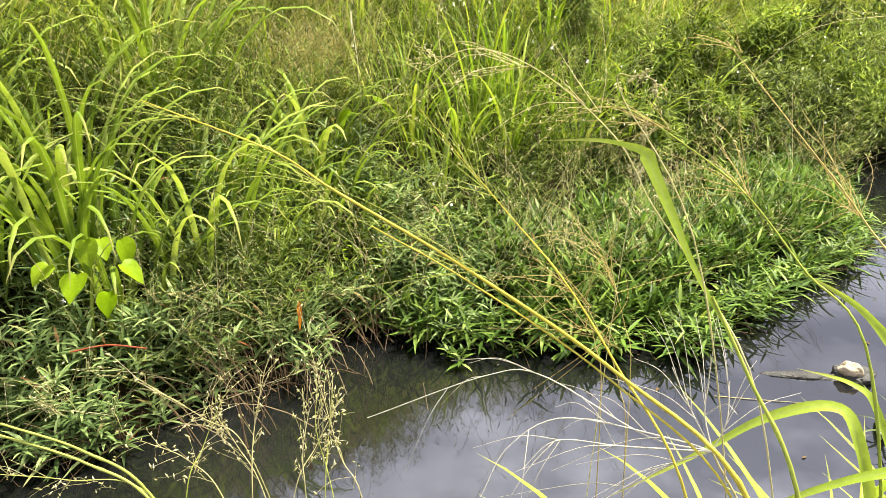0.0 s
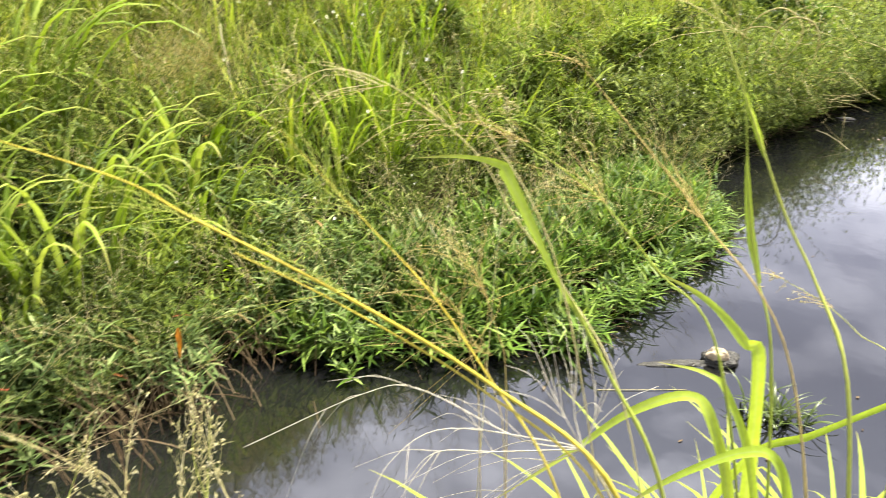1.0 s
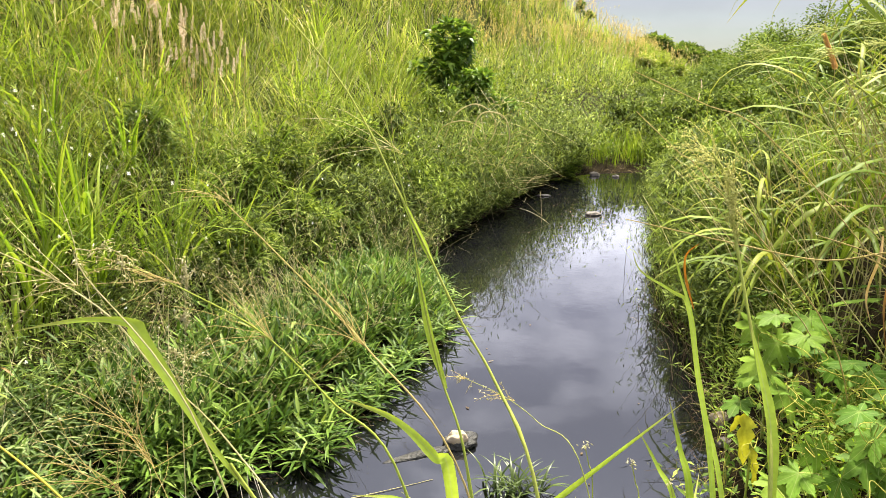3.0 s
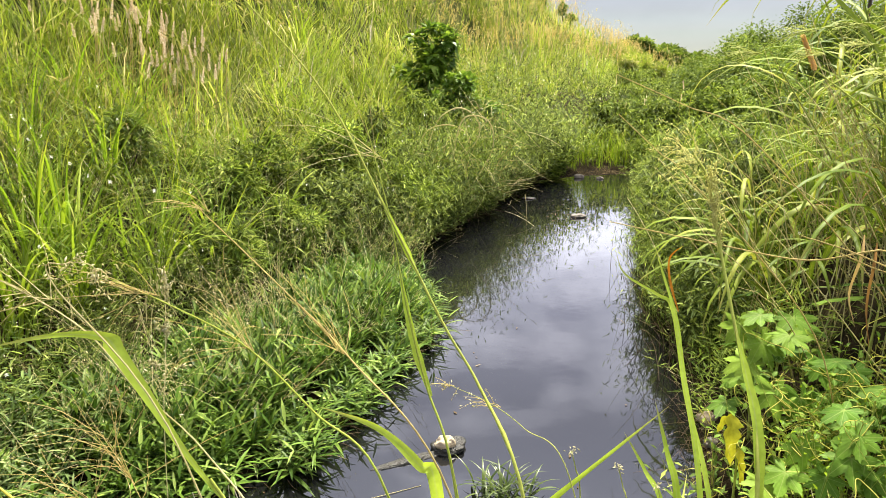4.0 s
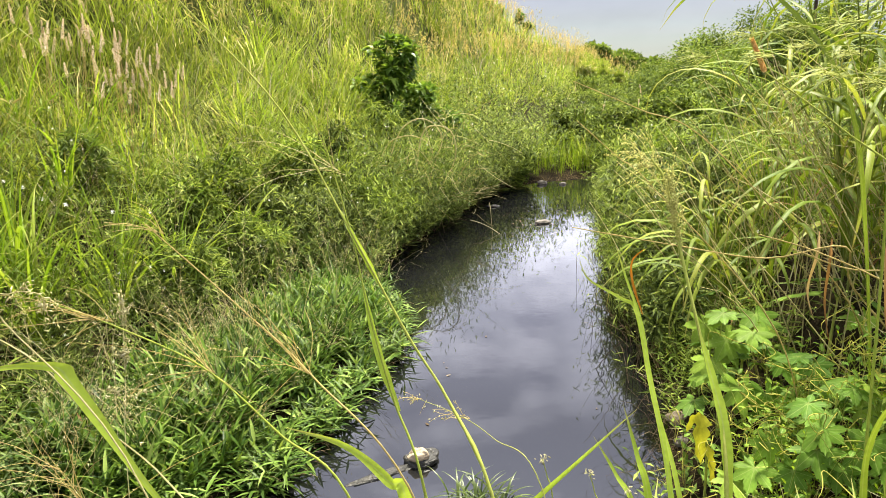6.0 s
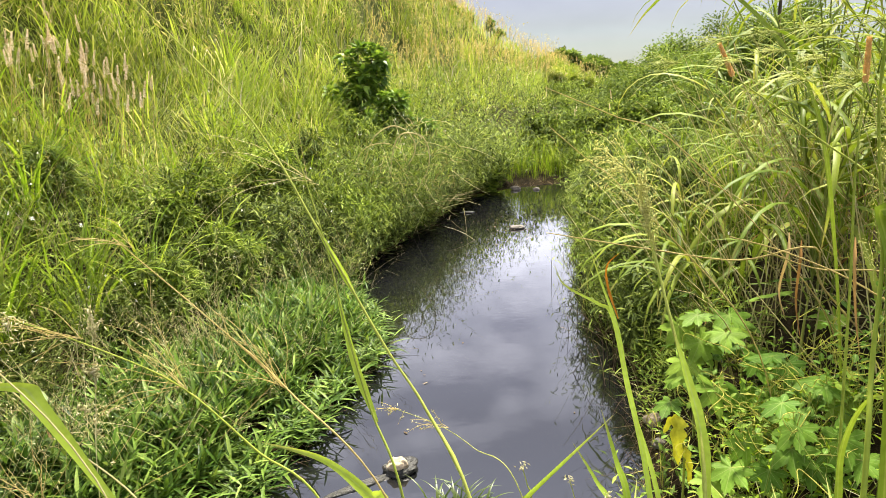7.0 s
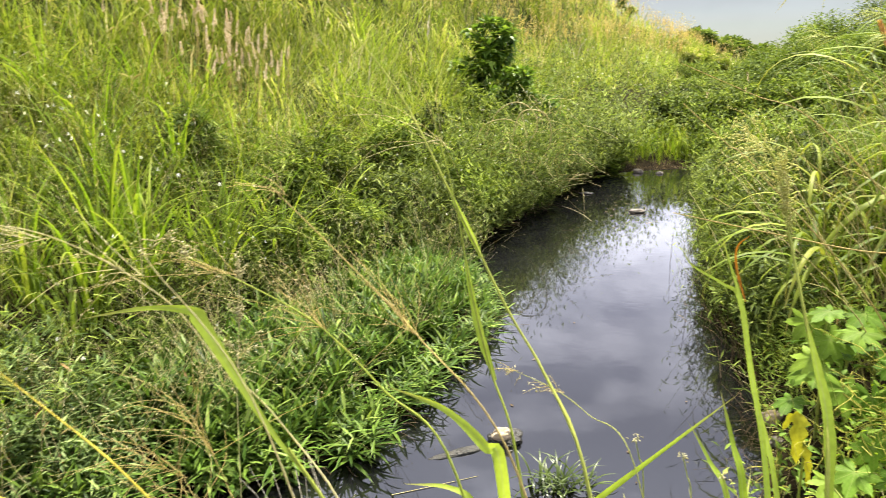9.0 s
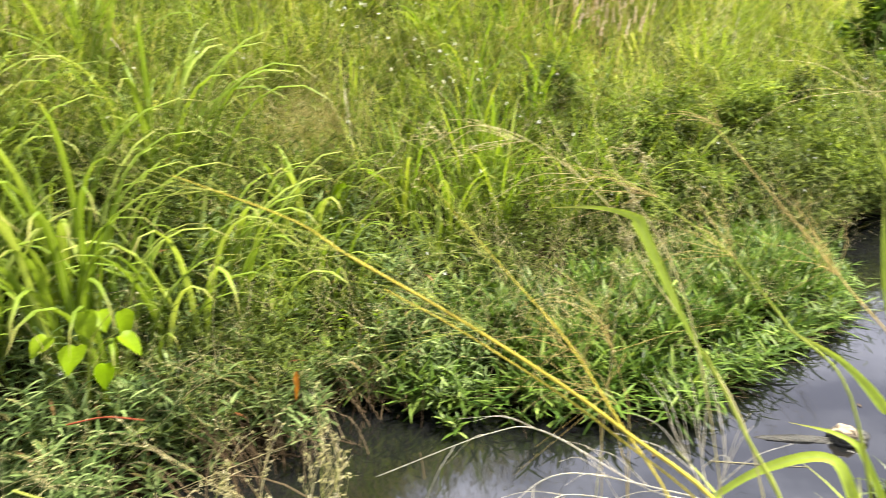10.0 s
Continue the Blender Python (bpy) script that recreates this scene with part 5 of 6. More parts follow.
right_cover()
for k in range(26):
    x, y = rng.uniform(-5.5, 5.5), rng.uniform(-5.5, -0.7)
    if float(water_distance(np.array([x]), np.array([y]))[0]) > 0.25 and -float(line_distance(np.array([x]), np.array([y]), FOOT_RIGHT)[0]) > 0:
        clump(x, y, 26, rng.uniform(0.4, 0.7), "green grass tussock on the near bank", SLIM, "tussocks on the near bank", spread=0.16)


def reed_clump(x, y, n, tall, reach, label, group="tall reeds on the reed bank"):
    """Leaning culms with long arching leaves at their joints."""
    t = thing("reed_clump", label, "reeds", on_ground(x, y, -0.02), group)
    for k in range(int(n * 0.7)):
        a = rng.uniform(0, 2 * math.pi)
        h, lean = tall * rng.uniform(0.65, 1.05), 1.35 * reach * rng.uniform(0.3, 1.0)
        o = np.array((0.16 * math.cos(a) * rng.uniform(0, 1), 0.16 * math.sin(a) * rng.uniform(0, 1), 0.0))
        way = np.array((math.cos(a), math.sin(a), 0.0))
        pts = [o, o + way * lean * 0.3 + UP * h * 0.5, o + way * lean + UP * h]
        hp = Heap()
        tube(hp, pts, 0.007, 0.003, 18, 6, 7)
        culm = part("culm", hp.mesh("culm", M_REEDCULM), t)
        c = spline(pts, 30)
        nl = int(rng.integers(7, 10))
        for j in range(nl):
            f = 0.30 + 0.66 * j / (nl - 1)
            p = c[int(f * 29)]
            s = rng.uniform(0.65, 1.2) * (1.15 - 0.35 * f)
            yaw = math.degrees(a) + (j % 2) * 180 + rng.uniform(-60, 60)
            part("leaf", REED[int(rng.integers(len(REED)))], culm, "", pose(*p, rng.uniform(-12, 12), rng.uniform(-12, 12), yaw) @ Matrix.Diagonal((s, s, s, 1)))
        for j in range(int(rng.integers(0, 3))):
            p = c[int(rng.uniform(0.12, 0.45) * 29)]
            s = rng.uniform(0.3, 0.6)
            part("dry_leaf", REED_DRY[int(rng.integers(len(REED_DRY)))], culm, "withered brown leaf", pose(*p, 0, 0, rng.uniform(0, 360)) @ Matrix.Diagonal((s, s, s, 1)))
    return t


for x, y, n, tall, reach in ((2.05, 4.25, 8, 1.0, 0.4), (2.45, 3.75, 12, 1.75, 0.5), (2.75, 4.45, 10, 2.4, 0.6), (2.35, 5.2, 7, 0.95, 0.4), (3.15, 3.85, 11, 2.6, 0.5), (2.2, 3.55, 8, 1.4, 0.4),
                             (2.45, 3.15, 7, 1.6, 0.4), (3.0, 5.6, 8, 1.2, 0.5), (3.7, 4.8, 10, 2.8, 0.5), (2.7, 2.95, 11, 2.2, 0.5), (3.9, 6.4, 8, 2.5, 0.6), (3.4, 3.0, 10, 2.7, 0.5), (4.4, 5.6, 9, 2.8, 0.6), (2.30, 2.05, 6, 2.3, 0.3), (3.0, 3.4, 10, 2.9, 0.4)):
    reed_clump(x, y, n, tall, reach, "tall reed clump with long drooping grey-green leaves")
for x, y, n, tall in ((2.1, 4.9, 24, 0.9), (2.6, 5.4, 26, 1.1), (2.3, 6.0, 22, 0.9), (2.9, 7.2, 26, 1.1), (3.3, 8.5, 26, 1.1), (2.75, 9.6, 22, 0.9), (3.9, 9.6, 26, 1.2), (3.6, 11.2, 26, 1.0)):
    clump(x, y, n, tall, "yellow-green tussock of slim grass on the reed bank", SLIM, "slim-bladed tussocks on the reed bank")

for x, y, n, tall in ((2.5, 3.7, 16, 1.3), (2.6, 3.3, 18, 1.6), (2.9, 4.2, 18, 1.9), (2.45, 4.7, 14, 1.0)):
    clump(x, y, n, tall, "tall narrow yellow-green grass growing through the reeds", SLIM, "narrow grasses in the reeds", spread=0.2)


def reed_stalks():
    h = Heap()
    n = 240
    a = ground_points(rng.uniform(1.8, 3.6, n), rng.uniform(2.6, 5.4, n))
    b = a + unit(np.stack([rng.normal(-0.35, 0.4, n), rng.normal(-0.1, 0.4, n), np.ones(n)], -1)) * rng.uniform(0.8, 1.6, n)[:, None]
    ribbons(h, a, b, 0.0040, rng.uniform(-0.05, 0.22, n), 6)
    stuff("dry_reed_stalks", h, M_STRAW, "thin dry straw stalks leaning all through the reeds", "dry stalks")


reed_stalks()
for x, y, spots, size in ((1.62, 3.42, [(-0.08, 0.03, 0.42), (0.02, 0.16, 0.50), (0.12, -0.18, 0.40), (0.20, 0.05, 0.36), (-0.15, -0.10, 0.30), (0.05, -0.02, 0.55), (-0.12, 0.12, 0.36), (0.10, 0.02, 0.48), (-0.02, -0.14, 0.44), (0.22, 0.16, 0.42)], 0.27),
                          (1.75, 3.95, [(-0.05, 0.1, 0.48), (0.15, 0.15, 0.42), (-0.1, -0.1, 0.36), (0.2, -0.1, 0.30)], 0.22),
                          (2.0, 3.3, [(0.0, 0.1, 0.42), (0.15, -0.05, 0.35), (-0.15, 0.0, 0.38), (0.05, -0.15, 0.3)], 0.22)):
    leafy_plant("lobed_plant", on_ground(x, y), spots, size, LOBED, M_CULM, "leafy plant with bright green hand-shaped lobed leaves", "plant", "lobed plants on the bank")

for x, y, spots, size in ((1.49, 3.33, [(-0.03, -0.04, 0.67), (-0.03, -0.09, 0.55), (-0.11, -0.02, 0.61), (0.08, -0.12, 0.6), (-0.19, -0.14, 0.27), (-0.1, -0.09, 0.46)], 0.21),
                          (1.64, 2.88, [(-0.1, -0.02, 0.41), (0.01, -0.07, 0.42), (0.05, -0.14, 0.33), (-0.17, -0.04, 0.28), (-0.26, 0.01, 0.29), (-0.06, -0.12, 0.25), (0.12, -0.19, 0.32)], 0.2),
                          (1.46, 2.43, [(-0.17, -0.0, 0.28), (-0.11, -0.07, 0.2), (-0.23, -0.02, 0.19), (-0.03, -0.07, 0.28), (0.02, -0.13, 0.24), (0.0, -0.05, 0.35), (0.12, -0.13, 0.34), (-0.3, -0.01, 0.14), (0.16, -0.2, 0.29)], 0.19)):
    leafy_plant("lobed_plant", on_ground(x, y), spots, size, LOBED, M_CULM, "leafy plant with bright green hand-shaped lobed leaves", "plant", "lobed plants on the bank", tilt=65, turn=-120)

for k in range(3):
    x, y = rng.uniform(1.55, 2.35), rng.uniform(2.3, 3.35)
    top = rng.uniform(0.28, 0.5)
    leafy_plant("lobed_plant", on_ground(x, y), [(rng.normal(0, 0.13), rng.normal(0, 0.13), top * rng.uniform(0.6, 1.05)) for _ in range(7)], 0.19, LOBED, M_CULM,
                "leafy plant with bright green hand-shaped lobed leaves", "plant", "lobed plants on the bank")
# the one plant with yellowed leaves that hang
gx, gy, gz = on_ground(1.18, 2.72)
t = thing("lobed_plant", "small plant with ragged yellowed leaves hanging down", "plant", (gx, gy, gz), "lobed plants on the bank")
h = Heap()
tube(h, [(0, 0, -0.02), (0.0, 0.0, 0.28), (-0.03, -0.01, 0.50)], 0.006, 0.003, 14, 6, 4)
part("stem", h.mesh("stem", M_CULM), t)
for pts, wide in (([(-0.03, -0.01, 0.50), (-0.045, -0.03, 0.47), (-0.055, -0.05, 0.40), (-0.05, -0.06, 0.31)], 0.085), ([(-0.01, 0.0, 0.36), (0.005, -0.02, 0.32), (0.012, -0.03, 0.25), (0.015, -0.03, 0.19)], 0.040),
                  ([(-0.03, -0.01, 0.49), (-0.075, -0.02, 0.49), (-0.105, -0.03, 0.44)], 0.045)):
    h = Heap()
    long_leaf(h, pts, wide, (0.1, -1.0, 0.3), 22, 0.3, profile=((0, 0.15), (0.14, 0.7), (0.28, 1.0), (0.38, 0.55), (0.52, 0.95), (0.66, 0.45), (0.8, 0.6), (1, 0.04)))
    part("leaf", h.mesh("leaf", M_YELLOWLEAF), t, "ragged yellowed leaf")


def dodder():
    t = thing("dodder", "tangle of yellow parasitic threads over the lobed plants", "climber")
    for k in range(80):
        c = np.array((1.52, 2.55, 0.0)) + rng.normal(0, 1, 3) * np.array((0.20, 0.22, 0))
        z = float(height(c[:1], c[1:2])[0])
        p = [c + UP * (z + rng.uniform(0.20, 0.52))]
        for _ in range(7):
            q = p[-1] + rng.normal(0, 0.045, 3)
            p.append(np.array((q[0], q[1], max(q[2], z + 0.08))))
        h = Heap()
        tube(h, p, 0.0019, 0.0011, 34, 4)
        part("thread", h.mesh("thread", M_DODDER), t)


dodder()
sprig("small_weed", 1.75, 2.75, 0.45, 14, 0.03, 0.005, M_GUINEA, "feathery yellow-green weed rising through the lobed leaves", "weed", 0.14)
sprig("small_weed", 1.95, 2.4, 0.42, 12, 0.03, 0.005, M_GUINEA, "fine feathery weed among the lobed plants", "weed", 0.14)
sprig("small_weed", 1.52, 2.55, 0.40, 14, 0.03, 0.005, M_GUINEA, "feathery yellow-green weed among the lobed plants", "weed", 0.12)
for x, y in ((1.62, 2.62), (1.80, 2.95), (1.42, 2.45), (1.70, 2.30)):
    sprig("small_weed", x, y, 0.44, 16, 0.034, 0.006, M_LIME, "feathery yellow-green weed among the lobed plants", "weed", 0.12)
for x, y, n in ((1.55, 5.6, 60), (1.72, 6.4, 60), (1.95, 7.6, 60), (1.5, 4.9, 40)):
    sprig("overhang_weed", x + 0.25, y, 0.70, n, 0.06, 0.006, M_GREYWEED, "small-leaved dark weed bush leaning over the water", "weed", 0.16)

for x, y in ((1.40, 2.60), (1.62, 2.75), (1.75, 2.50), (1.35, 2.95), (1.55, 2.35), (1.70, 3.0), (1.85, 2.65), (1.48, 2.8)):
    sprig("vine_sprig", x, y, 0.50, 10, 0.055, 0.014, M_LOBED, "yellow-green small-leaved vine among the lobed plants", "vine", 0.10)
for x, y in ((1.62, 5.3), (1.85, 6.2), (2.0, 7.3), (1.55, 4.6), (-2.35, 2.0), (-2.5, 1.7), (-2.3, 2.4)):
    t = thing("dead_tangle", "brown dead stems hanging over the water's edge", "dead stems", on_ground(x, y))
    h = Heap()
    a = rng.normal(0, 1, (46, 3)) * np.array((0.16, 0.24, 0.0)) + np.array((0.1, 0, 0.0))
    b = a + rng.normal(0, 1, (46, 3)) * np.array((0.10, 0.12, 0.08)) + np.array((-0.08, -0.03, 0.26))
    ribbons(h, a, b, 0.003, rng.uniform(0, 0.1, 46), 4)
    tagged(part("tangle", h.mesh("tangle", M_DEAD), t), kind="stuff")

# ---------------------------------------------------------------- single stems close by


def grass_stem(label, pts, r, mat, name="tall_grass", group="single grass stems near the path", leaf=None, leaf_w=0.02, leaf_mat_=None, heads=(), head_mat=None, seeds=True, foot=True, tipr=0.35, grain=0.0032, per=4, seed_mat=None):
    """One grass: culm, an optional long leaf, and sprays of seed (place, way, number, length, spread)."""
    t = thing(name, label, "grass", (0, 0, 0), group)
    h = Heap()
    tube(h, rooted(pts) if foot else pts, r, r * tipr, 44, 6, 5)
    part("culm", h.mesh("culm", mat), t)
    for k, lf in enumerate(leaf or ()):
        h = Heap()
        long_leaf(h, lf, leaf_w)
        part("blade", h.mesh("blade", leaf_mat_ or M_NEAR), t)
    if heads:
        th, sd = Heap(), Heap()
        for at, way, n, L, spread in heads:
            sprays(th, sd, at, way, n, L, spread, grain, per=per if seeds else 0)
        hd = tagged(part("seed_head", th.mesh("seed_head", head_mat or M_STRAW), t), kind="stuff")
        if seeds:
            tagged(part("seeds", sd.mesh("seeds", seed_mat or M_SEED), hd), kind="stuff")
    return t


# the folded leaf
t = thing("tall_grass", "tall grass with one broad light green leaf folded over", "grass", (0, 0, 0), "single grass stems near the path")
h = Heap()
tube(h, rooted([(-0.13, 0.72, 1.30), (-0.22, 0.76, 1.43), (-0.285, 0.78, 1.52)]), 0.004, 0.0022, 30, 6, 4)
part("culm", h.mesh("culm", M_CULM), t)
h = Heap()
long_leaf(h, [(-0.255, 0.77, 1.48), (-0.310, 0.785, 1.545), (-0.362, 0.803, 1.62), (-0.396, 0.815, 1.668), (-0.405, 0.818, 1.681), (-0.414, 0.815, 1.688), (-0.44, 0.80, 1.696), (-0.465, 0.77, 1.703), (-0.51, 0.73, 1.704)],
          0.021, (0.55, -0.8, 0.35), 46, 0.16, profile=((0, 0.12), (0.1, 0.30), (0.25, 0.62), (0.38, 0.92), (0.47, 1.0), (0.52, 0.90), (0.58, 0.60), (0.72, 0.34), (0.88, 0.2), (1, 0.0)))
part("blade", h.mesh("blade", M_NEAR), t, "broad light green leaf folded over near its tip")

grass_stem("long golden grass stem leaning over the water", [(-0.18, 0.66, 1.32), (-0.36, 0.66, 1.44), (-0.55, 0.60, 1.56), (-0.71, 0.54, 1.65), (-0.77, 0.50, 1.70), (-0.90, 0.42, 1.76)], 0.0044, M_GOLD,
           heads=[((-0.55, 0.60, 1.56), (-0.9, -0.2, 0.05), 7, 0.26, 0.30), ((-0.72, 0.535, 1.655), (-0.9, -0.25, 0.1), 6, 0.22, 0.3), ((-0.86, 0.45, 1.74), (-0.8, -0.4, 0.15), 6, 0.2, 0.3)], head_mat=M_CULM, seeds=False, tipr=0.15)
grass_stem("golden side stem beside the long golden stem", [(-0.25, 0.64, 1.31), (-0.37, 0.68, 1.44), (-0.46, 0.70, 1.53), (-0.56, 0.72, 1.60), (-0.71, 0.73, 1.72)], 0.0028, M_GOLD,
           heads=[((-0.60, 0.72, 1.63), (-0.7, 0.1, 0.5), 10, 0.2, 0.45)], head_mat=M_CULM, tipr=0.2)
grass_stem("second golden stem bundled with the long one", [(-0.19, 0.65, 1.31), (-0.365, 0.655, 1.43), (-0.54, 0.595, 1.545), (-0.66, 0.55, 1.61)], 0.0026, M_GOLD, tipr=0.3)
grass_stem("tall green grass stem reaching above the bank", [(0.125, 1.12, 1.29), (0.055, 1.25, 1.42), (-0.015, 1.32, 1.52), (-0.117, 1.37, 1.716), (-0.25, 1.46, 1.945), (-0.44, 1.52, 2.155), (-0.52, 1.55, 2.245)], 0.0042, M_CULM,
           leaf=[[(-0.065, 1.35, 1.612), (-0.09, 1.36, 1.663), (-0.117, 1.37, 1.716), (-0.142, 1.39, 1.765)]], leaf_w=0.012, tipr=0.25)
grass_stem("green grass stem with a narrow clasping leaf", [(0.005, 1.18, 1.29), (-0.045, 1.26, 1.42), (-0.085, 1.32, 1.562), (-0.117, 1.37, 1.716), (-0.167, 1.43, 1.895)], 0.0034, M_CULM,
           leaf=[[(-0.035, 1.25, 1.40), (-0.066, 1.29, 1.48), (-0.086, 1.32, 1.562), (-0.10, 1.345, 1.635)]], leaf_w=0.016,
           heads=[((-0.14, 1.45, 1.82), (-0.5, 0.1, 0.3), 9, 0.28, 0.8)], seeds=False, tipr=0.3)
grass_stem("thin tan grass stem with a bare seed head", [(0.0, 0.87, 1.45), (-0.14, 0.96, 1.60), (-0.24, 1.0, 1.69), (-0.37, 1.03, 1.81)], 0.0022, M_BROWN,
           heads=[((-0.15, 0.965, 1.605), (-0.5, 0.1, 0.3), 14, 0.16, 0.7), ((-0.36, 1.03, 1.80), (-0.8, 0, 0.3), 8, 0.10, 0.5)], head_mat=M_BROWN, seeds=False)
grass_stem("thin green grass stem with spreading seed sprays", [(-0.09, 0.93, 1.41), (-0.20, 0.99, 1.50), (-0.31, 1.03, 1.59), (-0.43, 1.03, 1.66), (-0.53, 1.04, 1.70)], 0.0026, M_CULM,
           heads=[((-0.31, 1.03, 1.59), (-0.4, 0.1, 0.2), 16, 0.18, 0.8), ((-0.45, 1.03, 1.67), (-0.8, 0, 0.1), 12, 0.2, 0.5)], head_mat=M_BROWN)
grass_stem("pale grass stem with a drooping seed head", [(-0.20, 0.80, 1.36), (-0.32, 0.87, 1.50), (-0.40, 0.86, 1.60), (-0.46, 0.85, 1.69), (-0.57, 0.82, 1.775), (-0.66, 0.79, 1.80), (-0.74, 0.77, 1.76)], 0.0015, M_SEED, per=7,
           heads=[((-0.50, 0.84, 1.73), (-0.6, -0.1, 0.2), 9, 0.15, 0.5), ((-0.60, 0.81, 1.78), (-0.7, -0.1, 0.0), 9, 0.15, 0.6), ((-0.70, 0.78, 1.78), (-0.7, -0.1, -0.3), 7, 0.12, 0.6)])
grass_stem("upright pale seed stalk before the weeds", [(-0.57, 1.31, 1.27), (-0.58, 1.38, 1.43), (-0.59, 1.44, 1.59)], 0.0013, M_SEED, per=9,
           heads=[((-0.585, 1.40, 1.45), (0, 0, 1), 8, 0.08, 0.4), ((-0.585, 1.43, 1.53), (0, 0, 1), 8, 0.07, 0.4), ((-0.58, 1.36, 1.38), (0, 0, 1), 6, 0.09, 0.5)], grain=0.0055)
t = grass_stem("thin stem with a curled pale seed spike", [(-0.30, 0.74, 1.58), (-0.43, 0.76, 1.77), (-0.42, 0.77, 1.79), (-0.395, 0.78, 1.785), (-0.39, 0.78, 1.76)], 0.0012, M_STRAW,
               heads=[((-0.425, 0.768, 1.783), (0.5, 0.2, 0.3), 7, 0.014, 0.7), ((-0.40, 0.777, 1.785), (0.6, 0.2, -0.3), 7, 0.014, 0.7), ((-0.39, 0.78, 1.77), (0.1, 0, -1), 6, 0.014, 0.6)])

# seed grasses that stand at the foot of the near bank
for k, pts in enumerate(([(-1.09, 0.524, 0.983), (-1.108, 0.589, 1.048), (-1.119, 0.658, 1.119)], [(-1.006, 0.606, 0.962), (-1.054, 0.669, 1.059), (-1.081, 0.737, 1.155)],
                         [(-0.949, 0.657, 0.952), (-0.954, 0.732, 1.02), (-0.951, 0.802, 1.086)], [(-0.891, 0.704, 0.944), (-0.966, 0.748, 1.045), (-0.991, 0.785, 1.108)],
                         [(-0.989, 0.622, 0.958), (-1.065, 0.633, 1.038), (-1.129, 0.63, 1.106)], [(-1.046, 0.642, 1.026), (-1.128, 0.613, 1.09), (-1.238, 0.553, 1.179)],
                         [(-1.13, 0.482, 0.995), (-1.229, 0.392, 1.053), (-1.291, 0.316, 1.091)], [(-0.848, 0.737, 0.941), (-0.916, 0.755, 1.008), (-1.037, 0.816, 1.195)],
                         [(-0.93, 0.67, 0.94), (-0.96, 0.70, 1.02), (-0.975, 0.74, 1.09)], [(-0.90, 0.69, 0.94), (-0.93, 0.74, 1.03), (-0.955, 0.79, 1.12)],
                         [(-1.04, 0.57, 0.96), (-1.12, 0.56, 1.03), (-1.19, 0.52, 1.07)])):
    e = np.array(pts)
    c, d = spline(e, 9), e[2] - e[1]
    grass_stem("slender grass stem with a fine pale seed head", pts, 0.0016, M_CULM if k % 3 == 0 else M_STRAW, group="pale seed grasses at the near bank",
               heads=[(tuple(c[j]), d, 2, rng.uniform(0.05, 0.10), 0.45) for j in range(2, 9)], head_mat=M_SEED, grain=0.0052, per=3)
for label, pts in (("long yellow-green culm arching low over the water", [(-1.13, 0.482, 0.995), (-1.234, 0.434, 1.084), (-1.326, 0.351, 1.16)]), ("second yellow-green culm beside the first", [(-1.11, 0.475, 0.985), (-1.225, 0.425, 1.07), (-1.35, 0.33, 1.15)])):
    grass_stem(label, pts, 0.0034, M_CULM, tipr=0.6, group="pale seed grasses at the near bank")


def dead_head(label, foot, curves):
    """A bleached seed head whose bare branches spread from one joint."""
    t = thing("dead_grass", label, "dead grass", (0, 0, 0), "dead grass heads")
    h = Heap()
    tube(h, rooted([foot, curves[0][0]]), 0.0026, 0.0016, 20, 5)
    part("culm", h.mesh("culm", M_STRAW), t)
    for pts in curves:
        h = Heap()
        tube(h, pts, 0.0013, 0.0005, 26, 4)
        c = spline(pts, 26)
        for j in rng.integers(6, 22, 5):
            way = unit(unit(c[j + 2] - c[j]) + rng.normal(0, 0.45, 3) - UP * 0.15)
            tube(h, [c[j], c[j] + way * 0.06 + UP * 0.006, c[j] + way * rng.uniform(0.09, 0.19) - UP * 0.02], 0.0008, 0.0003, 9, 3)
        tagged(part("branch", h.mesh("branch", M_BLEACHED), t), kind="stuff")


dead_head("bleached dead grass head spread low over the water", (-0.17, 0.76, 1.17),
          ([(-0.248, 0.778, 1.288), (-0.34, 0.763, 1.288), (-0.499, 0.749, 1.339), (-0.574, 0.71, 1.333), (-0.703, 0.582, 1.282)], [(-0.248, 0.778, 1.288), (-0.30, 0.773, 1.29), (-0.451, 0.733, 1.291), (-0.512, 0.674, 1.251), (-0.524, 0.615, 1.195)],
           [(-0.248, 0.778, 1.288), (-0.365, 0.743, 1.27), (-0.452, 0.71, 1.264), (-0.484, 0.667, 1.228)], [(-0.248, 0.778, 1.288), (-0.293, 0.803, 1.332), (-0.329, 0.823, 1.374)],
           [(-0.248, 0.778, 1.288), (-0.27, 0.80, 1.33), (-0.275, 0.82, 1.37)], [(-0.248, 0.778, 1.288), (-0.31, 0.75, 1.25), (-0.37, 0.70, 1.20)], [(-0.248, 0.778, 1.288), (-0.24, 0.80, 1.33), (-0.25, 0.83, 1.375)]))
# fine dry heads that hang before the creek weed
for k, (at, way) in enumerate((((-0.50, 0.90, 1.40), (-0.55, -0.25, 0.5)), ((-0.47, 0.95, 1.42), (-0.4, 0.1, 0.7)), ((-0.44, 0.86, 1.36), (-0.7, -0.2, 0.3)))):
    foot = np.array(at) - np.array((-0.06, 0.04, 0.14))
    grass_stem("thin grass with a hazy tan seed head", [tuple(foot), tuple((foot + np.array(at)) / 2 + np.array((0.004, 0, 0.01))), at], 0.0012, M_BROWN, group="hazy seed heads",
               heads=[(at, way, 11, 0.19, 0.5), (tuple(np.array(at) + 0.06 * np.array(way)), way, 7, 0.15, 0.6)], head_mat=M_BROWN, grain=0.0022, per=3)


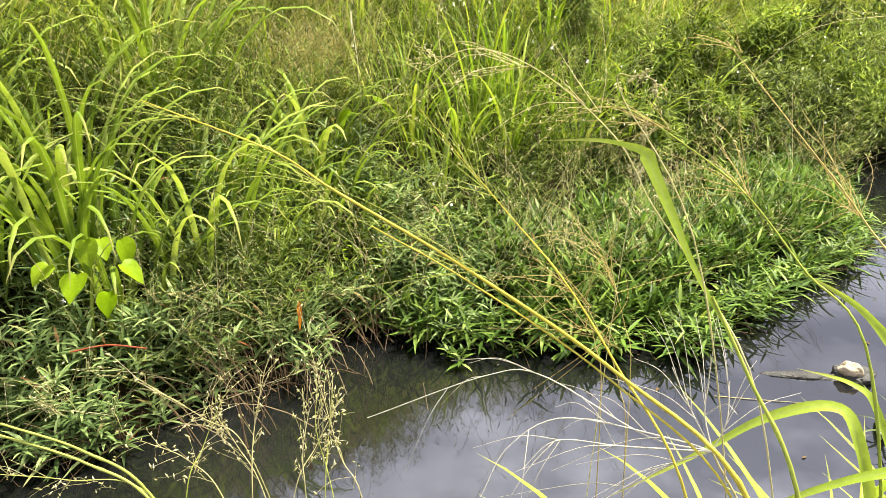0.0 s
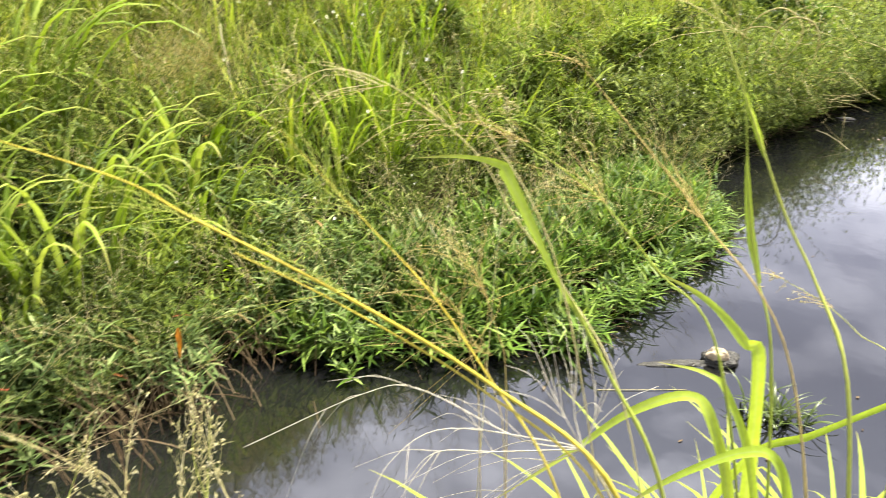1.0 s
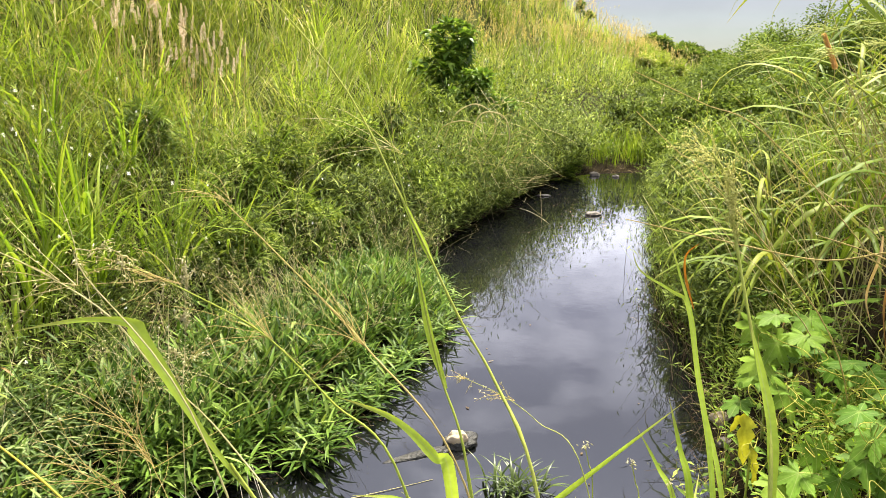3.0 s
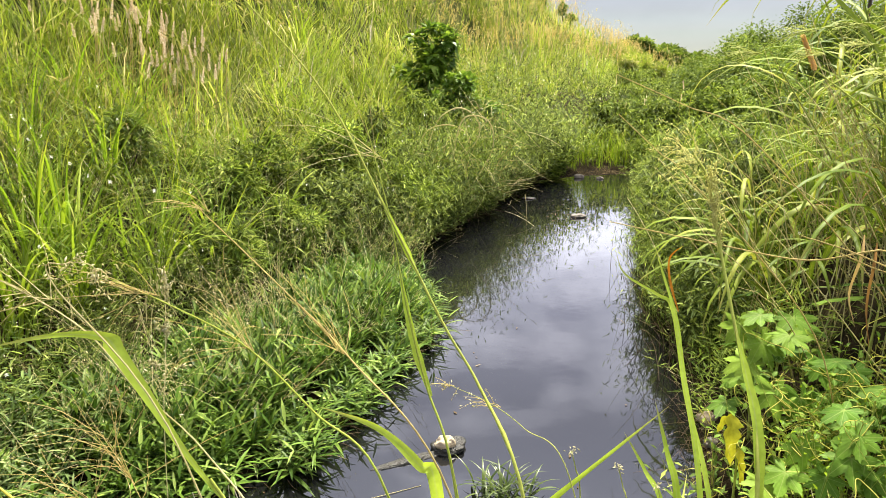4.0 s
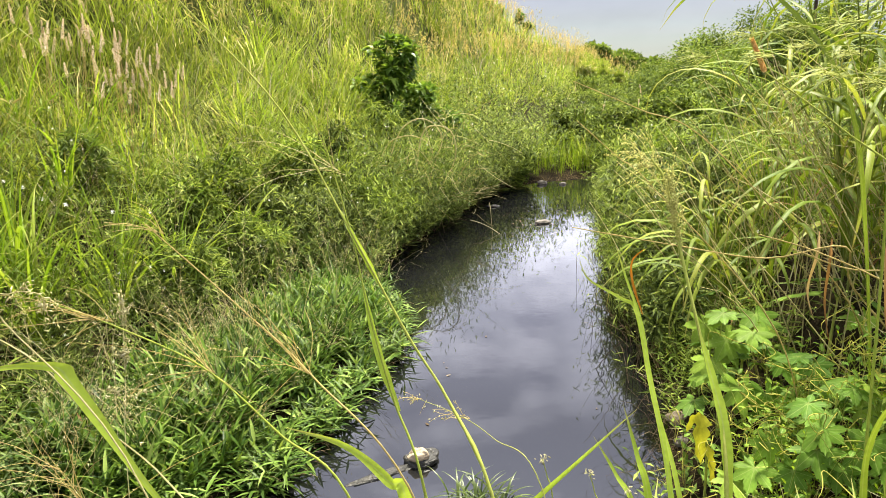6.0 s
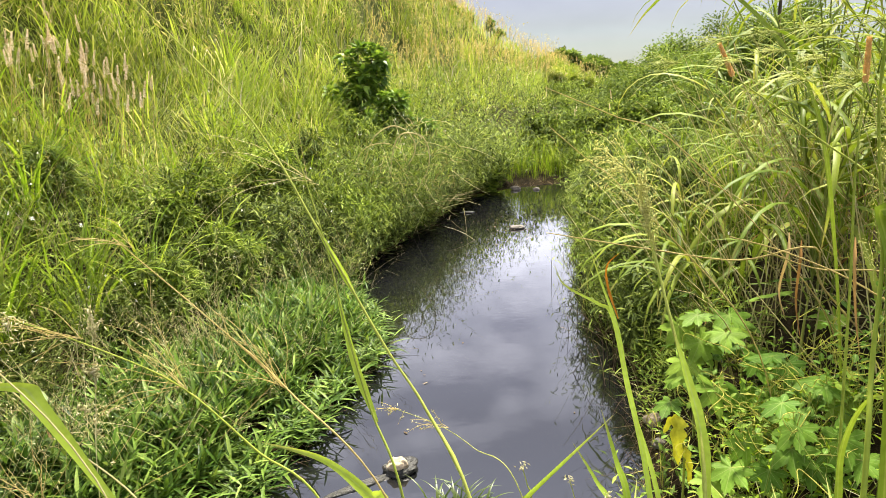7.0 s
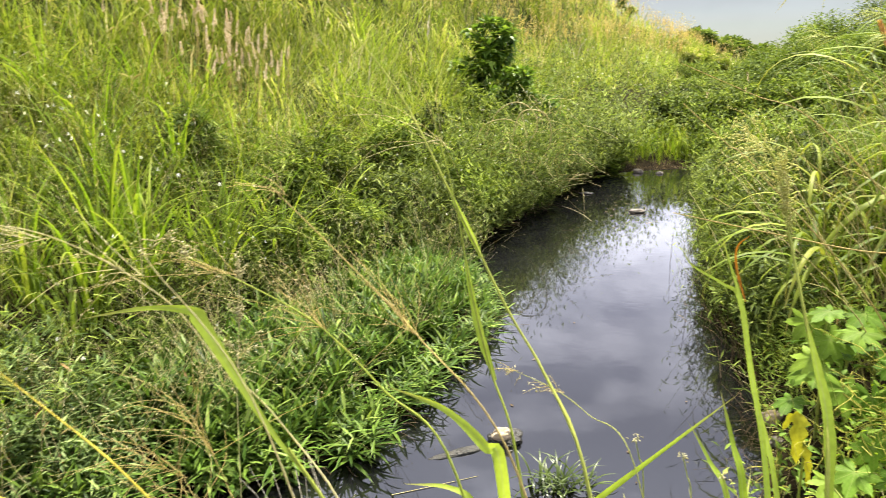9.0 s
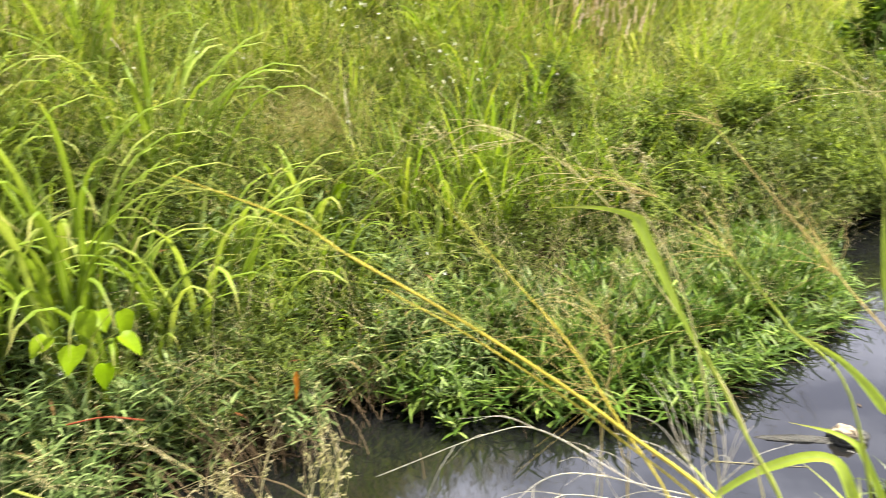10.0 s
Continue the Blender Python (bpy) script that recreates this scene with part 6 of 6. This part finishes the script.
def low_leaf(label, pts, width, mat=None, face=(0.2, -1.0, 0.35), name="leaning_grass", fold=0.3, foot=True):
    t = thing(name, label, "grass", (0, 0, 0), "single long leaves near the path")
    h = Heap()
    long_leaf(h, rooted(pts) if foot else pts, width, face, 36, fold)
    part("blade", h.mesh("blade", mat or M_NEAR), t)
    return t


low_leaf("arching light green leaf bending to the water", [(-0.02, 1.06, 1.32), (-0.05, 1.08, 1.36), (-0.12, 1.11, 1.41), (-0.22, 1.11, 1.45)], 0.024)
low_leaf("broad light green leaf arching down to the water", [(-0.03, 0.90, 1.15), (-0.08, 0.905, 1.30), (-0.12, 0.91, 1.335), (-0.20, 0.88, 1.30), (-0.28, 0.83, 1.23), (-0.38, 0.75, 1.16)], 0.023, face=(0.3, -0.5, 0.8))
low_leaf("light green leaf bent over at the knee", [(0.0, 1.0, 1.15), (-0.06, 0.99, 1.30), (-0.10, 0.99, 1.335), (-0.18, 1.02, 1.32)], 0.020, face=(0.3, -0.5, 0.8))
low_leaf("broad light green leaf arching down to the water", [(0.06, 0.92, 1.12), (0.02, 0.90, 1.26), (-0.03, 0.88, 1.28), (-0.12, 0.83, 1.24), (-0.20, 0.78, 1.18)], 0.024, face=(0.3, -0.5, 0.8))
low_leaf("straight stiff green leaf slanting over the water", [(0.0, 1.21, 1.03), (0.11, 1.24, 1.11), (0.22, 1.27, 1.19), (0.33, 1.30, 1.27), (0.44, 1.33, 1.35)], 0.017)
low_leaf("tall green leaf kinked near its tip", [(0.53, 1.34, 1.15), (0.51, 1.46, 1.30), (0.50, 1.57, 1.46), (0.47, 1.59, 1.49), (0.40, 1.62, 1.53), (0.38, 1.64, 1.58)], 0.012)
low_leaf("tall narrow green leaf standing by the water", [(0.50, 1.31, 1.18), (0.50, 1.46, 1.35), (0.50, 1.54, 1.45), (0.48, 1.60, 1.54), (0.46, 1.62, 1.61)], 0.014)
low_leaf("upright green leaf at the bank's edge", [(0.47, 1.34, 1.12), (0.46, 1.40, 1.20), (0.44, 1.45, 1.30)], 0.022)
low_leaf("upright green leaf at the bank's edge", [(0.44, 1.33, 1.10), (0.41, 1.38, 1.17), (0.37, 1.42, 1.24)], 0.016)
low_leaf("rust orange dry leaf curling at its tip", [(0.515, 1.575, 1.455), (0.50, 1.61, 1.52), (0.50, 1.62, 1.57), (0.53, 1.62, 1.60)], 0.0065, M_ORANGE, foot=False, fold=0.6)
low_leaf("broad green leaf hanging by the path", [(0.76, 1.10, 1.20), (0.77, 1.12, 1.36), (0.80, 1.10, 1.46), (0.84, 1.06, 1.44)], 0.019, M_REED)
low_leaf("long leaf arching against the sky", [(1.55, 2.62, 1.9), (1.30, 2.72, 2.25), (1.12, 2.80, 2.30), (1.02, 2.85, 2.23), (0.95, 2.88, 2.13)], 0.022, M_REED)
low_leaf("broad leaf bent down close to the path", [(0.56, 0.74, 1.60), (0.565, 0.77, 1.78), (0.55, 0.775, 1.85), (0.60, 0.74, 1.80), (0.62, 0.70, 1.66)], 0.028, M_REED)

# ripe seed stem with its broad sheath leaf
grass_stem("reed stem with a yellow nodding seed head", [(0.60, 1.27, 1.18), (0.61, 1.34, 1.30), (0.60, 1.45, 1.45), (0.58, 1.55, 1.63), (0.57, 1.62, 1.75), (0.545, 1.65, 1.80)], 0.0048, M_CULM,
           leaf=[[(0.60, 1.25, 1.14), (0.612, 1.33, 1.29), (0.605, 1.40, 1.39), (0.597, 1.46, 1.47)]], leaf_w=0.026, leaf_mat_=M_NEAR,
           heads=[((0.57, 1.60, 1.72), (-0.1, 0.1, 0.9), 22, 0.11, 0.35), ((0.55, 1.645, 1.79), (-0.5, 0.1, 0.15), 24, 0.13, 0.6), ((0.575, 1.57, 1.66), (-0.05, 0.1, 1), 18, 0.10, 0.15), ((0.58, 1.55, 1.62), (-0.05, 0.1, 1), 12, 0.08, 0.12)], head_mat=M_RIPE, tipr=0.5, grain=0.0045, per=9, seed_mat=M_RIPE)
grass_stem("close green stem with a dense green seed spike", [(0.51, 0.70, 1.55), (0.54, 0.75, 1.68), (0.56, 0.78, 1.80), (0.56, 0.81, 1.95), (0.56, 0.81, 2.06)], 0.0040, M_CULM,
           heads=[((0.56, 0.79, z), (0, 0, 1), 7, 0.06, 0.25) for z in (1.78, 1.83, 1.88, 1.93, 1.98)], head_mat=M_CULM, grain=0.0020, per=9, seed_mat=M_RIPE)
for label, pts, heads in (("thin grass stem with an arching feathery seed head", [(1.15, 1.40, 1.70), (0.93, 1.34, 2.06), (0.84, 1.40, 2.075), (0.68, 1.48, 2.06), (0.57, 1.53, 2.0)], ((0.93, 1.35, 2.08), (0.84, 1.40, 2.075), (0.76, 1.44, 2.07), (0.68, 1.48, 2.06), (0.60, 1.52, 2.02))),
                          ("thin grass stem with a drooping feathery seed head", [(1.10, 1.30, 1.50), (0.98, 1.22, 1.82), (0.89, 1.25, 1.90), (0.83, 1.29, 1.965), (0.77, 1.33, 1.98)], ((0.98, 1.22, 1.83), (0.89, 1.25, 1.90), (0.83, 1.29, 1.965), (0.78, 1.33, 1.98))),
                          ("slim stem with a pale feathery seed head", [(1.25, 1.60, 1.60), (1.05, 1.60, 1.98), (0.92, 1.66, 2.04), (0.80, 1.72, 2.02)], ((1.05, 1.60, 1.98), (0.98, 1.63, 2.02), (0.90, 1.67, 2.04), (0.82, 1.71, 2.02)))):
    grass_stem(label, pts, 0.0020, M_CULM, heads=[(p, (-0.7, 0.25, 0.05), 30, 0.055, 0.35) for p in heads], head_mat=M_CULM, seeds=False, group="feathery seed stems on the reed bank")


def foxtail(pts, tip):
    """A stem that ends in a dense bristly spike."""
    t = thing("foxtail", "reed stem ending in an orange-brown bristly spike", "reed spike", (0, 0, 0), "orange-brown spikes in the reeds")
    h = Heap()
    tube(h, rooted(pts), 0.0045, 0.002, 36, 6, 5)
    part("culm", h.mesh("culm", M_CULM), t)
    a, b = np.array(pts[-1], float), np.array(tip, float)
    n = 900
    s = rng.uniform(0, 1, n)[:, None]
    d = unit(b - a)
    e1 = unit(np.cross(d, (0.2, 0.7, 0.3)))
    e2 = np.cross(d, e1)
    an = rng.uniform(0, 6.28, n)[:, None]
    out = np.cos(an) * e1 + np.sin(an) * e2
    h = Heap()
    leaves(h, a + (b - a) * s + out * 0.0045 * (1.15 - 0.4 * s), out + d * 1.8, 0.008, 0.0010, 0.0, False)
    tube(h, [a, (a + b) / 2, b], 0.0052, 0.0035, 10, 7)
    part("spike", h.mesh("spike", M_FOXTAIL), t, "orange-brown bristly spike")


foxtail([(1.42, 1.92, 1.60), (1.19, 2.0, 1.82), (1.01, 2.11, 1.98)], (0.97, 2.12, 2.07))
foxtail([(1.12, 1.66, 1.50), (1.12, 1.68, 1.75), (1.13, 1.69, 1.96)], (1.13, 1.69, 2.06))


def dead_cane(label, pts, r=0.004):
    t = thing("dead_cane", label, "dead cane", (0, 0, 0), "dry canes in the reeds")
    h = Heap()
    tube(h, pts, r, r * 0.4, 26, 5, 6)
    part("cane", h.mesh("cane", M_BROWN), t)


dead_cane("dry tan cane bent out over the bank", [on_ground(2.05, 2.9), (1.70, 2.70, 1.15), (1.27, 2.06, 1.47), (1.06, 2.11, 1.43), (0.83, 2.22, 1.45), (0.51, 2.32, 1.50)])
dead_cane("dry tan cane slanting through the reeds", [on_ground(1.95, 2.35), (1.55, 1.95, 1.2), (1.34, 1.90, 1.38), (1.14, 1.97, 1.48), (1.0, 2.05, 1.52)])
dead_cane("thin dry stalk pointing out of the reeds", [on_ground(2.0, 3.0), (1.55, 2.55, 1.2), (0.99, 2.43, 1.75), (0.78, 2.51, 1.86), (0.56, 2.57, 1.96)], 0.003)
dead_cane("thin dry stalk pointing out of the reeds", [on_ground(1.7, 2.9), (1.25, 2.40, 1.1), (0.75, 2.29, 1.64), (0.66, 2.33, 1.72), (0.53, 2.37, 1.84)], 0.003)
dead_cane("forked dry cane leaning on the reeds", [on_ground(2.2, 2.9), (1.80, 2.35, 1.2), (1.45, 2.0, 1.40), (1.25, 2.0, 1.42), (1.05, 1.95, 1.50)])

# the near clump whose leaves arch up from below
for x, y, n, tall in ((0.06, 1.0, 40, 1.05), (0.30, 1.08, 50, 1.07), (0.54, 1.18, 46, 1.05), (0.85, 1.15, 22, 0.85), (1.05, 1.45, 20, 0.75)):
    clump(x, y, n, tall, "near clump of broad light green grass leaves", ARCH, "near clumps of broad grass", "near_grass", 0.16, 0.75, 0.76)


def bud_weed(x, y, z):
    t = thing("bud_weed", "small weed with a pale budding tip", "weed", (0, 0, 0), "small budding weeds")
    h = Heap()
    tube(h, rooted([(x + 0.02, y - 0.01, z - 0.10), (x + 0.01, y, z - 0.04), (x, y, z)]), 0.0018, 0.0012, 20, 4)
    part("stem", h.mesh("stem", M_CULM), t)
    h = Heap()
    grains(h, np.array((x, y, z)) + rng.normal(0, 0.005, (16, 3)), 0.004)
    tagged(part("bud", h.mesh("bud", M_SEED), t), kind="stuff")


bud_weed(0.24, 1.30, 1.26)
bud_weed(0.33, 1.28, 1.235)
bud_weed(0.40, 1.25, 1.21)

grass_stem("thin stem with a small tan feathery tip", [(0.21, 1.15, 1.3), (0.14, 1.24, 1.34), (0.08, 1.28, 1.37), (0.0, 1.32, 1.39)], 0.0014, M_CULM,
           heads=[((0.08, 1.28, 1.37), (-0.8, 0.1, 0.25), 8, 0.05, 0.3), ((0.0, 1.32, 1.39), (-0.8, 0.1, 0.1), 8, 0.035, 0.4)], head_mat=M_BROWN)
for pts in [[(1.26, 2.12, 1.41), (1.24, 2.09, 1.29), (1.24, 2.04, 1.17)], [(1.23, 2.14, 1.43), (1.2, 2.12, 1.32), (1.21, 2.08, 1.23)], [(1.22, 1.8, 1.49), (1.21, 1.76, 1.36), (1.21, 1.72, 1.25)]]:
    low_leaf("dry brown leaf hanging inside the reeds", [(pts[0][0] + 0.03, pts[0][1] + 0.05, pts[0][2] + 0.06)] + pts, 0.012, M_DRYLEAF, foot=False, name="dry_leaf", fold=0.6)

# things adrift on the creek
t = thing("floating_twig", "thin pale twig lying on the creek water", "twig")
h = Heap()
tube(h, [(-0.55, 2.95, 0.002), (-0.35, 3.04, 0.004), (-0.15, 3.14, 0.002)], 0.0022, 0.0012, 14, 5)
part("twig", h.mesh("twig", M_STRAW), t)


def flotsam():
    h = Heap()
    n = 150
    x = np.concatenate([rng.normal(1.55, 0.35, 90), rng.uniform(-2.0, 2.4, n - 90)])
    y = np.concatenate([rng.normal(9.6, 0.7, 90), rng.uniform(2.4, 12.5, n - 90)])
    ok = water_distance(x, y) < -0.08
    o = np.stack([x[ok], y[ok], np.full(ok.sum(), 0.004)], -1)
    a = rng.uniform(0, 6.28, len(o))
    leaves(h, o, np.stack([np.cos(a), np.sin(a), np.full(len(o), 0.04)], -1), rng.uniform(0.015, 0.06, len(o)), rng.uniform(0.004, 0.010, len(o)), 0.0, False, 0.1)
    stuff("floating_bits", h, M_DEAD, "small dead leaf bits drifting on the water", "flotsam")


flotsam()

# low weeds that cover the bare ground of the far hollow
for x, y, rx in ((6.9, 29.5, 0.8), (8.0, 31.0, 0.9), (9.2, 32.2, 0.8), (7.4, 33.0, 0.9), (8.6, 34.4, 1.0), (9.9, 35.2, 0.9), (10.6, 37.0, 1.0), (9.2, 37.4, 0.9)):
    bush("weed_bush", x, y, rx, rx * 0.4, 40, 64, 0.18, M_FINE, "green weed bush in the far hollow beyond the creek", "weed bush", 0.0, "weed bushes in the far hollow", 4, 0.14, 0.3)

for x, y in ((9.3, 41.0), (9.9, 42.2), (10.3, 43.4), (10.7, 44.8), (11.1, 46.2), (11.5, 47.6), (9.6, 43.6), (10.3, 45.6), (10.9, 41.6), (11.6, 43.8)):
    bush("weed_bush", x, y, 0.8, 0.36, 40, 64, 0.26, M_MEADOW, "low yellow-green weed bush on the far slope", "weed bush", 0.0, "weed bushes on the far slope", 4, 0.09, 0.4)


def far_plumes():
    """Tan feathery plumes that stand over the grass on the far crest of the embankment."""
    h, st = Heap(), Heap()
    n = 9000
    x, y = rng.uniform(-6, 13, n), rng.uniform(17, 50, n)
    dl = line_distance(x, y, FOOT_LEFT)
    ok = (dl > 2.4 + 0.5 * wobble(x, y)) & (dl < 9) & (wobble(x * 0.8 + 2.0, y * 0.8) + rng.normal(0, 0.25, n) > 0.0)
    x, y = x[ok], y[ok]
    foot = ground_points(x, y)
    top = foot + UP * rng.uniform(0.85, 1.45, len(x))[:, None] + np.stack([rng.normal(0, 0.1, len(x)), rng.normal(0, 0.1, len(x)), np.zeros(len(x))], -1)
    ribbons(st, foot, top, 0.004, 0.04, 2)
    for j in range(7):
        o = top - UP * (0.05 * j)
        d = np.stack([rng.normal(0.15, 0.35, len(o)), rng.normal(0, 0.35, len(o)), np.full(len(o), 0.8)], -1)
        leaves(h, o, unit(d), rng.uniform(0.10, 0.20, len(o)), 0.005 + 0.0002 * y, 0.3, False)
    stuff("far_plumes", h, M_PLUME, "hazy pinkish tan seed plumes over the embankment crest", "seed heads")
    stuff("plume_stems", st, M_STRAW, "thin straw stems of the tan seed plumes", "stems")


far_plumes()
